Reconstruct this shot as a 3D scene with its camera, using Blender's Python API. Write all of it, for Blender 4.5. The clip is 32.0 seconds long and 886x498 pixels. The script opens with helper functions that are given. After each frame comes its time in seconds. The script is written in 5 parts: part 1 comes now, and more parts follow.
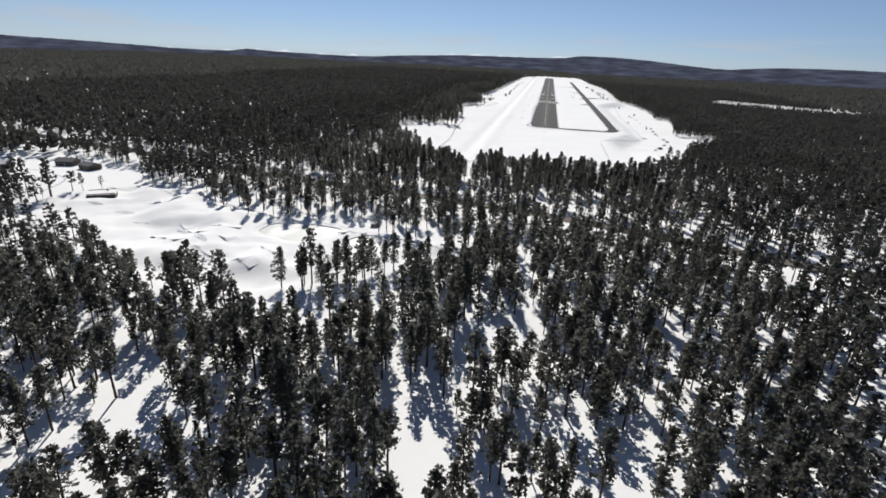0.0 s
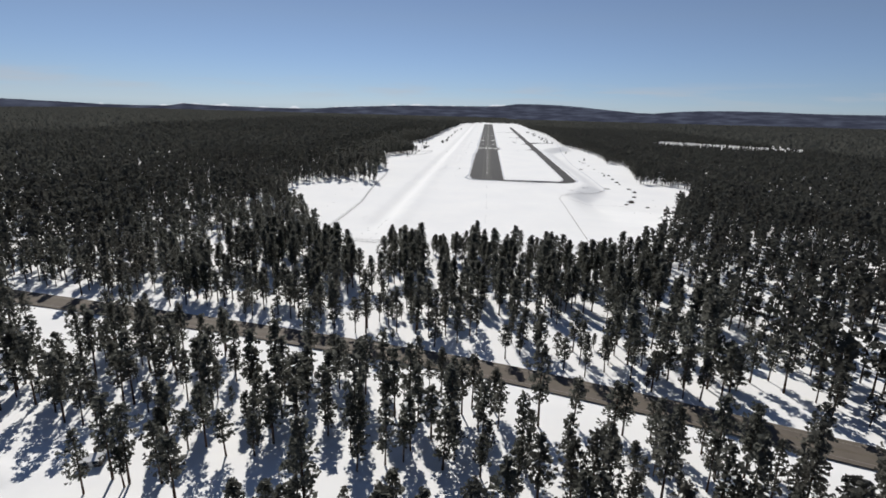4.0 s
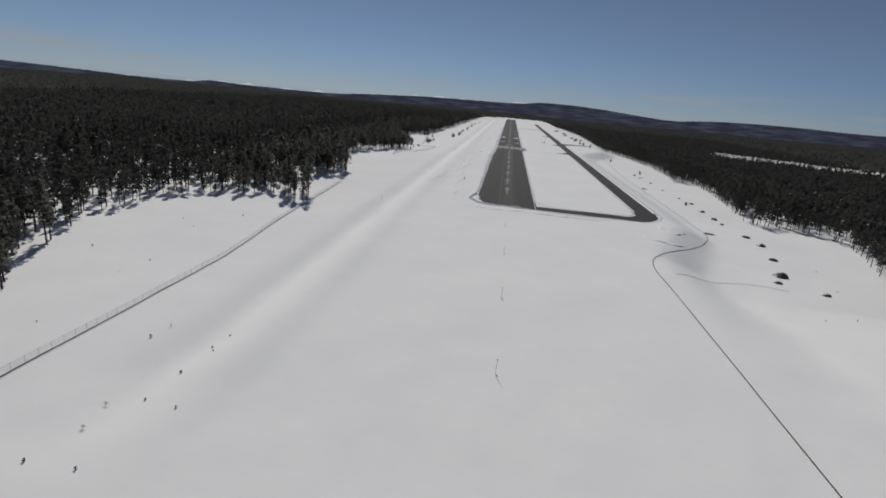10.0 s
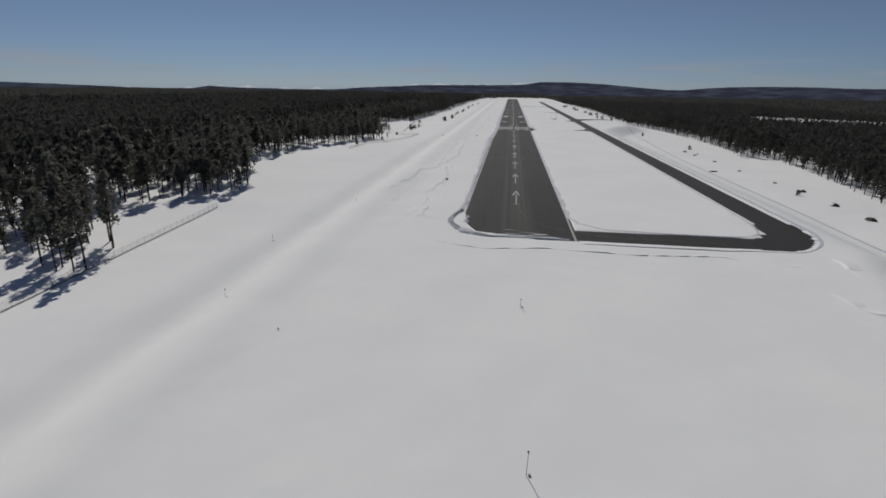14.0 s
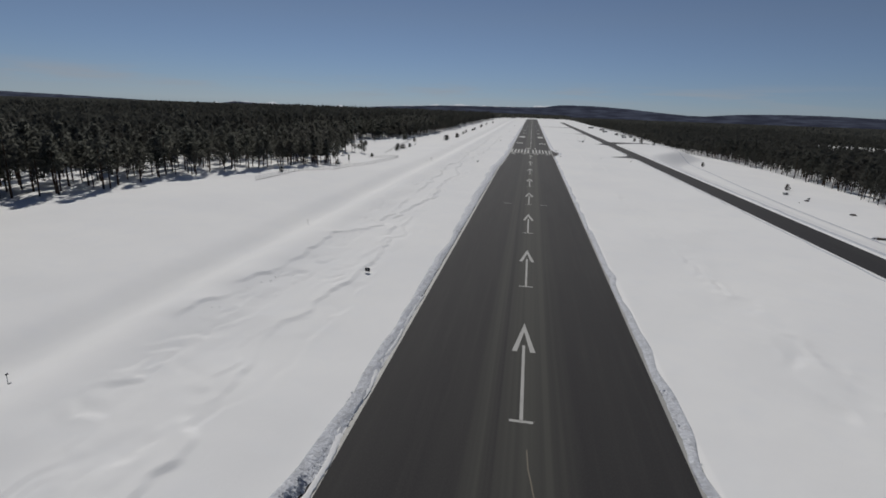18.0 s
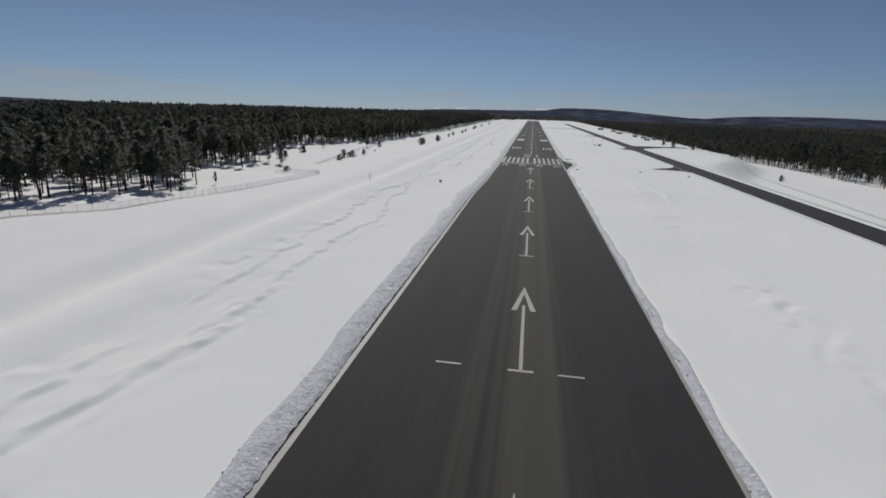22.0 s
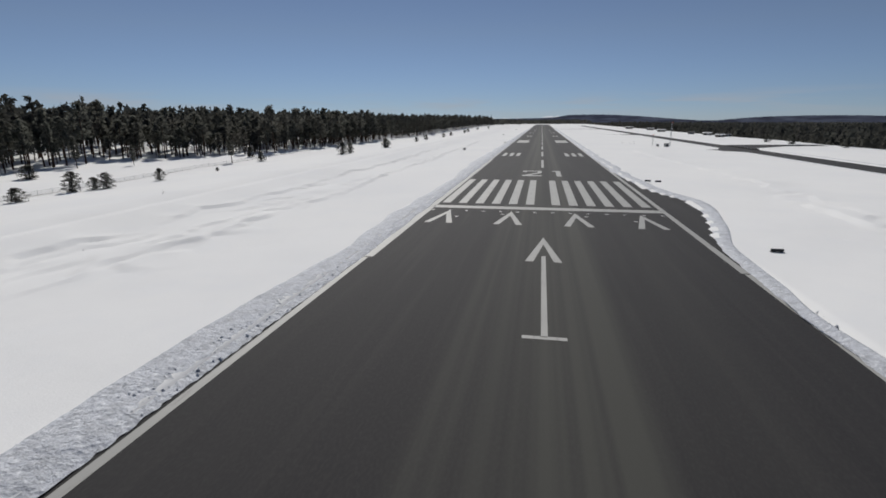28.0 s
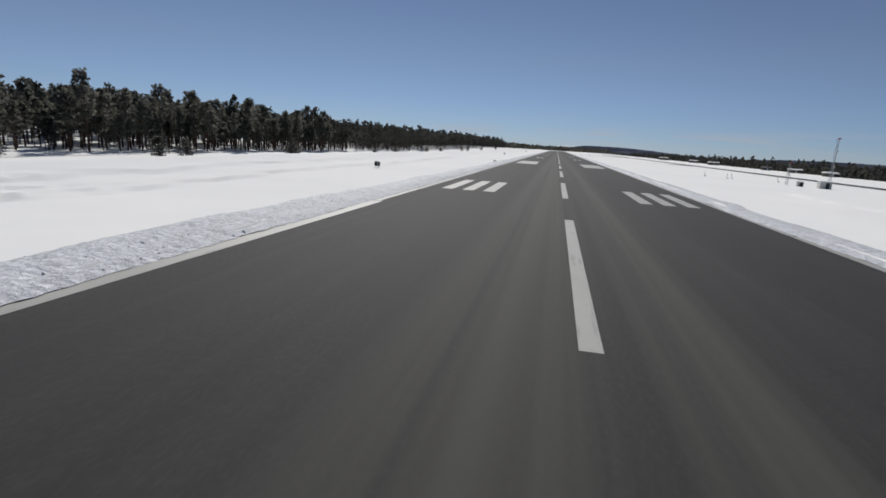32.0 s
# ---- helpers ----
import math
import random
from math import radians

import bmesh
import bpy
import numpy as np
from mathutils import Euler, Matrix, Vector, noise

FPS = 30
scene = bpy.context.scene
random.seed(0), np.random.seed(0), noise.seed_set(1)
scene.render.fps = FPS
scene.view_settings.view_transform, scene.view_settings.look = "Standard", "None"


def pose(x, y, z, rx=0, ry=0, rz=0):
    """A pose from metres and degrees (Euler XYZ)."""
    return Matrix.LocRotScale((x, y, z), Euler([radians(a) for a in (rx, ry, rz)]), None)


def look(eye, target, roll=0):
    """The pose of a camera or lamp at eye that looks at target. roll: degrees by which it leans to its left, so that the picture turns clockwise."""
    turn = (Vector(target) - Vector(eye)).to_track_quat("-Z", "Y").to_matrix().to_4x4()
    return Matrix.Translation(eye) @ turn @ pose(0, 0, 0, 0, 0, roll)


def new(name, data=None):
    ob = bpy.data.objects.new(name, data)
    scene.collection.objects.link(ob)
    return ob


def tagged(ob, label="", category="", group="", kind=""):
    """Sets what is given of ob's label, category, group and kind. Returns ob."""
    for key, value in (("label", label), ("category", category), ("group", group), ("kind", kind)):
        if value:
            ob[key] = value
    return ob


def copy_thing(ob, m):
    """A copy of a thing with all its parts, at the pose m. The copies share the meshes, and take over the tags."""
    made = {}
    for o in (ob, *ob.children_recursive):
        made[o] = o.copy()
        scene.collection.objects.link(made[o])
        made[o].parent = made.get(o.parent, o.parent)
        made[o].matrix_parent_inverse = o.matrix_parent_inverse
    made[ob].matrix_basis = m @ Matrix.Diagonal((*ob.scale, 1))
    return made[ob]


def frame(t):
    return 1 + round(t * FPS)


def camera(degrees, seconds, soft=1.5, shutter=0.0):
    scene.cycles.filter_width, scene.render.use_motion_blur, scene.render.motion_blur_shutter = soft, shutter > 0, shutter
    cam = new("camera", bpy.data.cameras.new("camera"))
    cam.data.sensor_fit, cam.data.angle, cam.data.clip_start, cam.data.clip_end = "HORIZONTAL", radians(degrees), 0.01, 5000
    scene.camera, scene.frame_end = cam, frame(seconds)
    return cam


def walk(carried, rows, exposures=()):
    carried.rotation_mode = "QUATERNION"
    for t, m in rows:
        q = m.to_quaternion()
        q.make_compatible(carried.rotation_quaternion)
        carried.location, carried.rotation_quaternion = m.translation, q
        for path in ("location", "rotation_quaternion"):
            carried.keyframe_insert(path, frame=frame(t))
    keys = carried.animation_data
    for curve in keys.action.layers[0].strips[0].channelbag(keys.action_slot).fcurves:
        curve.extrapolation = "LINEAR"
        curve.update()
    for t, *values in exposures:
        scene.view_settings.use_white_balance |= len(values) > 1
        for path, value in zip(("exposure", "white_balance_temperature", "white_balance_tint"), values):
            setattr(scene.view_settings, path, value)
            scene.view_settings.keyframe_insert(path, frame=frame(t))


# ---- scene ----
cam = camera(81.79, 32.0, soft=1.7)
PATH = [
    (0, pose(-1.15, -1134.34, 83.40, 69.24, -2.53, 11.24)),
    (1, pose(-0.94, -1095.97, 80.74, 72.83, -2.22, 5.59)),
    (2, pose(-0.86, -1057.62, 78.12, 73.97, -1.26, 4.97)),
    (3, pose(-0.92, -1019.28, 75.56, 74.50, -1.50, 3.77)),
    (5.5, pose(-2.28, -923.70, 70.80, 74.26, -1.80, 7.84)),
    (6, pose(-2.39, -904.60, 69.75, 73.46, -2.28, 8.12)),
    (7, pose(-2.51, -866.38, 67.57, 73.44, -3.49, 7.75)),
    (8, pose(-2.78, -828.06, 65.29, 74.94, -1.62, 8.44)),
    (9, pose(-3.33, -789.64, 62.75, 75.01, -2.23, 7.94)),
    (10, pose(-4.08, -751.12, 60.04, 73.64, -5.05, 7.41)),
    (10.5, pose(-4.42, -731.82, 58.54, 73.04, -4.95, 7.97)),
    (11, pose(-4.74, -712.52, 56.96, 72.84, -2.69, 8.53)),
    (12, pose(-5.10, -673.84, 53.46, 73.32, 2.31, 9.14)),
    (13, pose(-4.78, -635.09, 49.50, 72.93, 1.33, 8.06)),
    (14, pose(-4.13, -596.42, 45.51, 72.33, -0.74, 7.35)),
    (16.5, pose(-2.23, -500.75, 38.11, 74.04, -1.80, 7.45)),
    (17, pose(-2.04, -481.86, 37.29, 74.12, -2.25, 7.44)),
    (18, pose(-1.58, -444.22, 35.86, 74.39, -2.00, 9.56)),
    (19, pose(-1.05, -406.88, 34.18, 74.71, -2.88, 9.75)),
    (20, pose(-0.80, -369.93, 32.22, 75.34, -3.30, 8.07)),
    (21, pose(-0.61, -333.26, 30.35, 75.12, -2.60, 8.64)),
    (22, pose(-0.66, -296.82, 28.27, 74.76, -1.71, 9.71)),
    (23, pose(-0.93, -260.64, 25.56, 74.79, -0.44, 7.92)),
    (24, pose(-1.12, -224.52, 22.92, 74.65, -2.19, 6.55)),
    (25, pose(-1.32, -188.38, 20.73, 76.65, -2.61, 8.09)),
    (28, pose(-0.73, -79.62, 13.52, 75.88, 0.20, 10.63)),
    (29, look((-0.561, -42.444, 10.500), (-0.854, -40.525, 10.016), 2.1)),
    (30, look((-0.722, -8.596, 8.847), (-0.961, -6.664, 8.386), 5.2)),
    (31, look((-1.099, 25.343, 6.908), (-1.417, 27.272, 6.487), 4.4)),
    (32, look((-1.599, 59.034, 5.818), (-1.994, 60.951, 5.409), 3.5)),
]
EXPOSURES = [(t, e, 6500, 10.5) for t, e in ((0, 0.46), (3, 0.36), (6, 0.30), (7, 0.24), (8, 0.10), (9, -0.18), (10, -0.38), (13, -0.46), (17, -0.42), (20, -0.32), (22, -0.30), (25, -0.20), (28, -0.07), (30, 0.04), (32, 0.08))]
walk(cam, PATH, EXPOSURES)

# ---- light and sky ----
SUN_AZ, SUN_EL = radians(-20), radians(40)
sun_way = Vector((math.sin(SUN_AZ) * math.cos(SUN_EL), math.cos(SUN_AZ) * math.cos(SUN_EL), math.sin(SUN_EL)))
sun_data = bpy.data.lights.new("sun", "SUN")
sun_data.energy, sun_data.angle, sun_data.color = 3.6, radians(0.5), (1.0, 0.965, 0.91)
sun = new("sun", sun_data)
sun.matrix_world = look(sun_way * 300, (0, 0, 0))

world = bpy.data.worlds.new("world")
scene.world = world
world.use_nodes = True
wt = world.node_tree
wt.nodes.clear()


def wmath(op, a, b=None, c=None):
    n = wt.nodes.new("ShaderNodeMath")
    n.operation = op
    for i, v in enumerate((a, b, c)):
        if v is None:
            continue
        if isinstance(v, (int, float)):
            n.inputs[i].default_value = v
        else:
            wt.links.new(v, n.inputs[i])
    return n.outputs[0]


sky = wt.nodes.new("ShaderNodeTexSky")
sky.sky_type = "NISHITA"
sky.sun_disc = False
sky.sun_elevation, sky.sun_rotation = SUN_EL, SUN_AZ
sky.altitude, sky.air_density, sky.dust_density, sky.ozone_density = 2100, 1.0, 0.0, 2.5
sky_bg = wt.nodes.new("ShaderNodeBackground")
sky_bg.inputs[1].default_value = 0.05
coord = wt.nodes.new("ShaderNodeTexCoord")
sep = wt.nodes.new("ShaderNodeSeparateXYZ")
wt.links.new(coord.outputs["Generated"], sep.inputs[0])
azimuth = wmath("ARCTAN2", sep.outputs[0], sep.outputs[1])
# thin high cloud: streaks low over the horizon
cl_map = wt.nodes.new("ShaderNodeMapping")
cl_map.inputs["Scale"].default_value = (2.2, 2.2, 26)
wt.links.new(coord.outputs["Generated"], cl_map.inputs[0])
cl_noise = wt.nodes.new("ShaderNodeTexNoise")
cl_noise.inputs["Scale"].default_value = 2.3
cl_noise.inputs["Detail"].default_value = 6
wt.links.new(cl_map.outputs[0], cl_noise.inputs["Vector"])
cl_a = wmath("MULTIPLY", wmath("SUBTRACT", cl_noise.outputs[0], 0.46), 5.0)
cl_band = wmath("SUBTRACT", 1.0, wmath("MULTIPLY", wmath("ABSOLUTE", wmath("SUBTRACT", sep.outputs[2], 0.028)), 42.0))
cl_mask = wmath("MULTIPLY", wmath("MAXIMUM", wmath("MINIMUM", cl_a, 1.0), 0.0), wmath("MAXIMUM", cl_band, 0.0))
cl_fac = wmath("MULTIPLY", cl_mask, 0.62)
cl_mix = wt.nodes.new("ShaderNodeMixRGB")
cl_mix.inputs[2].default_value = (7.5, 7.7, 8.2, 1)
wt.links.new(cl_fac, cl_mix.inputs[0])
# mountain air: a little less yellow low down
sky_hue = wt.nodes.new("ShaderNodeHueSaturation")
sky_hue.inputs["Saturation"].default_value = 0.86
wt.links.new(sky.outputs[0], sky_hue.inputs["Color"])
sky_tint = wt.nodes.new("ShaderNodeMixRGB")
sky_tint.blend_type = "MULTIPLY"
sky_tint.inputs[0].default_value = 1.0
sky_tint.inputs[2].default_value = (0.805, 0.845, 0.95, 1)
wt.links.new(sky_hue.outputs[0], sky_tint.inputs[1])
low_tint = wt.nodes.new("ShaderNodeMixRGB")
low_tint.blend_type = "MULTIPLY"
low_tint.inputs[2].default_value = (0.80, 0.93, 1.16, 1)
wt.links.new(wmath("MAXIMUM", wmath("SUBTRACT", 1.0, wmath("MULTIPLY", wmath("ABSOLUTE", sep.outputs[2]), 6.5)), 0.0), low_tint.inputs[0])
wt.links.new(sky_tint.outputs[0], low_tint.inputs[1])
wt.links.new(low_tint.outputs[0], cl_mix.inputs[1])
# far ranges, beyond the plateau: their crest as an angle over the bearing
HILLS = [(-180, 0.1), (-90, 0.0), (-60, 0.1), (-47, -0.12), (-40, -0.35), (-33.7, -0.5), (-31.2, -0.36), (-30.4, -0.2), (-29.4, -0.36), (-26, -0.42), (-21, -0.48), (-16.5, -0.26), (-12.5, -0.08), (-8, 0.1),
         (-2.5, 0.16), (1.3, 0.26), (3.9, 0.54), (8, 0.45), (11.3, 0.22), (14.5, -0.02), (16.3, -0.1), (18.3, 0.06), (21.5, 0.25), (26, 0.32), (31, 0.22), (40, 0.3), (60, 0.2), (120, 0.0), (180, 0.1)]
crest = wt.nodes.new("ShaderNodeFloatCurve")
pts = crest.mapping.curves[0].points
while len(pts) < len(HILLS):
    pts.new(0.5, 0.5)
for p, (a, e) in zip(pts, HILLS):
    p.location = ((a + 180) / 360, (e + 1.0) / 2.0)
    p.handle_type = "AUTO"
crest.mapping.update()
wt.links.new(wmath("ADD", wmath("DIVIDE", azimuth, 2 * math.pi), 0.5), crest.inputs["Value"])
crest_angle = wmath("SUBTRACT", wmath("MULTIPLY", crest.outputs[0], 2.0), 1.0)
rag = wt.nodes.new("ShaderNodeTexNoise")
rag.inputs["Scale"].default_value = 160
wt.links.new(coord.outputs["Generated"], rag.inputs["Vector"])
crest_z = wmath("MULTIPLY", wmath("ADD", crest_angle, wmath("MULTIPLY", wmath("SUBTRACT", rag.outputs[0], 0.5), 0.07)), math.pi / 180)
peaks = wt.nodes.new("ShaderNodeTexNoise")
peaks.noise_dimensions = "1D"
peaks.inputs["Scale"].default_value, peaks.inputs["Detail"].default_value = 26, 4
wt.links.new(azimuth, peaks.inputs["W"])
peak_rise = wmath("MULTIPLY", wmath("MAXIMUM", wmath("SUBTRACT", peaks.outputs[0], 0.48), 0.0), 0.018)
peak_span = wmath("MULTIPLY", wmath("GREATER_THAN", azimuth, -0.66), wmath("LESS_THAN", azimuth, 0.03))
peak_mask = wmath("MULTIPLY", wmath("LESS_THAN", sep.outputs[2], wmath("ADD", crest_z, peak_rise)), peak_span)
peak_mix = wt.nodes.new("ShaderNodeMixRGB")
peak_mix.inputs[2].default_value = (11.5, 12.0, 13.0, 1)
wt.links.new(wmath("MULTIPLY", peak_mask, 0.85), peak_mix.inputs[0])
wt.links.new(cl_mix.outputs[0], peak_mix.inputs[1])
wt.links.new(peak_mix.outputs[0], sky_bg.inputs[0])
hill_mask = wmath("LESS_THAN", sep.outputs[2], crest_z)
# wooded slopes as a glowing backdrop: haze painted in blue, paler open patches
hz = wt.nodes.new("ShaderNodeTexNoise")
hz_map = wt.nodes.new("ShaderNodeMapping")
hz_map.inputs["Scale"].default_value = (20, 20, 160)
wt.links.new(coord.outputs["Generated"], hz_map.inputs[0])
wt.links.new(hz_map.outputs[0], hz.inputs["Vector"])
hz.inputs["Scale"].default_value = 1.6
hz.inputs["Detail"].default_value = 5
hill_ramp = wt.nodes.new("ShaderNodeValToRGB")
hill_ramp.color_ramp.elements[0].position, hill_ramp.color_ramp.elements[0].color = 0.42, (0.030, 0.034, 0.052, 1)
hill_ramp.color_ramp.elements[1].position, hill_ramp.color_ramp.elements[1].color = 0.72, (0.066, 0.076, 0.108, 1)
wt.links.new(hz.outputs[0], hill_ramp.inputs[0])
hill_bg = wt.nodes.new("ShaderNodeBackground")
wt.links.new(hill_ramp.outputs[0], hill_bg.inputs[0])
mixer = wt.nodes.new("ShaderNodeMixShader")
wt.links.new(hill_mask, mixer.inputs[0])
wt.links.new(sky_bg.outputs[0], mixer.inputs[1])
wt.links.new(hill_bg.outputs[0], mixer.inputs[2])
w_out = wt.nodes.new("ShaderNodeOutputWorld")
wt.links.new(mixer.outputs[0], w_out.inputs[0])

# ---- materials ----


class Mat:
    """A node material: a principled surface with colours mixed by noises, and bump."""

    def __init__(self, name, colour, rough=0.7, metal=0.0, specular=0.4):
        self.m = bpy.data.materials.new(name)
        self.m.use_nodes = True
        self.t = self.m.node_tree
        self.bsdf = self.t.nodes["Principled BSDF"]
        self.bsdf.inputs["Roughness"].default_value = rough
        self.bsdf.inputs["Metallic"].default_value = metal
        self.bsdf.inputs["Specular IOR Level"].default_value = specular
        self.bsdf.inputs["Base Color"].default_value = (*colour, 1)
        rgb = self.t.nodes.new("ShaderNodeRGB")
        rgb.outputs[0].default_value = (*colour, 1)
        self.colour = rgb.outputs[0]
        self.co = self.t.nodes.new("ShaderNodeTexCoord").outputs["Object"]
        self.normal = None

    def link(self, a, b):
        self.t.links.new(a, b)

    def noise(self, scale, stretch=(1, 1, 1), detail=4, rough=0.6, lo=0.35, hi=0.65):
        mp = self.t.nodes.new("ShaderNodeMapping")
        mp.inputs["Scale"].default_value = stretch
        self.link(self.co, mp.inputs[0])
        n = self.t.nodes.new("ShaderNodeTexNoise")
        n.inputs["Scale"].default_value, n.inputs["Detail"].default_value, n.inputs["Roughness"].default_value = scale, detail, rough
        self.link(mp.outputs[0], n.inputs["Vector"])
        r = self.t.nodes.new("ShaderNodeMapRange")
        r.inputs[1].default_value, r.inputs[2].default_value = lo, hi
        self.link(n.outputs[0], r.inputs[0])
        return r.outputs[0]

    def random(self):
        return self.t.nodes.new("ShaderNodeObjectInfo").outputs["Random"]

    def island(self):
        return self.t.nodes.new("ShaderNodeNewGeometry").outputs["Random Per Island"]

    def tint(self, fac, colour, amount=1.0):
        mul = self.t.nodes.new("ShaderNodeMath")
        mul.operation = "MULTIPLY"
        mul.use_clamp = True
        self.link(fac, mul.inputs[0])
        mul.inputs[1].default_value = amount
        mix = self.t.nodes.new("ShaderNodeMixRGB")
        self.link(mul.outputs[0], mix.inputs[0])
        self.link(self.colour, mix.inputs[1])
        mix.inputs[2].default_value = (*colour, 1)
        self.colour = mix.outputs[0]
        return self

    def bump(self, fac, distance, strength=1.0):
        b = self.t.nodes.new("ShaderNodeBump")
        b.inputs["Distance"].default_value, b.inputs["Strength"].default_value = distance, strength
        self.link(fac, b.inputs["Height"])
        if self.normal:
            self.link(self.normal, b.inputs["Normal"])
        self.normal = b.outputs[0]
        return self

    def done(self):
        self.link(self.colour, self.bsdf.inputs["Base Color"])
        if self.normal:
            self.link(self.normal, self.bsdf.inputs["Normal"])
        return self.m


def snow_mat():
    m = Mat("snow", (0.845, 0.845, 0.825), 0.9, 0, 0.05)
    m.tint(m.noise(0.02, detail=5), (0.79, 0.795, 0.79), 0.7)
    m.tint(m.noise(0.12, detail=3, lo=0.5, hi=0.8), (0.77, 0.785, 0.80), 0.35)
    m.bump(m.noise(0.03, (1.3, 0.8, 1), 3, 0.45, lo=0.2, hi=0.8), 1.0, 0.5)
    m.bump(m.noise(0.35, (1.2, 0.9, 1), 3, 0.45, lo=0.2, hi=0.8), 0.045, 0.6)
    m.bump(m.noise(9.0, detail=2, lo=0.2, hi=0.8), 0.012, 0.8)
    return m.done()


def berm_mat():
    m = Mat("ploughed_snow", (0.57, 0.59, 0.625), 0.7, 0, 0.2)
    m.tint(m.noise(0.8, detail=5, lo=0.45, hi=0.75), (0.32, 0.33, 0.345), 0.75)
    m.tint(m.noise(2.4, detail=4, lo=0.52, hi=0.7), (0.80, 0.82, 0.84), 0.8)
    m.tint(m.noise(7.0, detail=3, lo=0.60, hi=0.68), (0.16, 0.155, 0.15), 0.6)
    m.bump(m.noise(2.0, detail=5, lo=0.2, hi=0.8), 0.13, 1.0)
    return m.done()


def asphalt_mat():
    m = Mat("asphalt", (0.023, 0.022, 0.023), 0.85, 0, 0.25)
    m.tint(m.noise(0.11, (1, 0.06, 1), 5, lo=0.42, hi=0.66), (0.033, 0.032, 0.031), 0.75)
    m.tint(m.noise(0.7, (1, 0.03, 1), 4, lo=0.5, hi=0.72), (0.041, 0.039, 0.037), 0.5)
    m.tint(m.noise(0.045, (1, 1, 1), 4, lo=0.5, hi=0.8), (0.024, 0.023, 0.024), 0.7)
    # the middle strip, bleached between darker lanes
    sep_ = m.t.nodes.new("ShaderNodeSeparateXYZ")
    m.link(m.co, sep_.inputs[0])
    away = m.t.nodes.new("ShaderNodeMath")
    away.operation = "ABSOLUTE"
    m.link(sep_.outputs[0], away.inputs[0])
    band = m.t.nodes.new("ShaderNodeMapRange")
    band.interpolation_type = "SMOOTHSTEP"
    band.inputs[1].default_value, band.inputs[2].default_value, band.inputs[3].default_value, band.inputs[4].default_value = 5.0, 8.6, 1.0, 0.0
    m.link(away.outputs[0], band.inputs[0])
    streak = m.t.nodes.new("ShaderNodeMath")
    streak.operation = "MULTIPLY"
    m.link(band.outputs[0], streak.inputs[0])
    m.link(m.noise(0.34, (1, 0.004, 1), 3, lo=0.34, hi=0.60), streak.inputs[1])
    m.tint(streak.outputs[0], (0.064, 0.064, 0.055), 0.85)
    m.tint(m.noise(6.0, (1, 0.4, 1), 3, lo=0.45, hi=0.8), (0.068, 0.066, 0.063), 0.28)
    # sealed cracks
    m.tint(m.noise(0.9, (1, 0.12, 1), 8, 0.75, lo=0.66, hi=0.70), (0.016, 0.016, 0.017), 0.6)
    m.bump(m.noise(30, detail=3, lo=0.2, hi=0.8), 0.006, 0.6)
    return m.done()


def paint_mat(name, colour, worn=(0.12, 0.12, 0.115)):
    m = Mat(name, colour, 0.6, 0, 0.4)
    m.tint(m.noise(1.6, (1, 0.09, 1), 6, 0.7, lo=0.56, hi=0.74), worn, 0.8)
    m.tint(m.noise(0.12, (1, 1, 1), 3, lo=0.4, hi=0.8), tuple(c * 0.75 for c in colour), 0.6)
    return m.done()


def needles_mat(name, through_light, shade=1.0):
    tone = lambda *c: tuple(v * shade for v in c)
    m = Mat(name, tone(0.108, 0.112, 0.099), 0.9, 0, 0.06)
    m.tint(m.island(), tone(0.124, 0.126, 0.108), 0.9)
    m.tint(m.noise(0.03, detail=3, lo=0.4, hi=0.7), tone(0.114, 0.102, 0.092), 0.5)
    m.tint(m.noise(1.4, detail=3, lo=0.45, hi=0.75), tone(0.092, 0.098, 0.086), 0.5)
    thin = m.t.nodes.new("ShaderNodeBsdfTranslucent")
    m.link(m.colour, thin.inputs[0])
    mix = m.t.nodes.new("ShaderNodeMixShader")
    mix.inputs[0].default_value = through_light
    out = m.done()
    m.link(m.bsdf.outputs[0], mix.inputs[1])
    m.link(thin.outputs[0], mix.inputs[2])
    m.link(mix.outputs[0], m.t.nodes["Material Output"].inputs[0])
    return out


def bark_mat():
    m = Mat("pine_bark", (0.085, 0.052, 0.036), 0.9, 0, 0.2)
    m.tint(m.noise(3.0, (1, 1, 0.25), 5, lo=0.42, hi=0.62), (0.034, 0.026, 0.022), 0.9)
    m.bump(m.noise(5.0, (1, 1, 0.2), 4, lo=0.2, hi=0.8), 0.05, 0.9)
    return m.done()


def plain(name, colour, rough=0.6, metal=0.0, var=0.25, scale=4.0):
    m = Mat(name, colour, rough, metal)
    m.tint(m.noise(scale, detail=5, lo=0.4, hi=0.7), tuple(c * 0.6 for c in colour), var * 2)
    m.bump(m.noise(scale * 4, detail=3, lo=0.2, hi=0.8), 0.01, 0.4)
    return m.done()


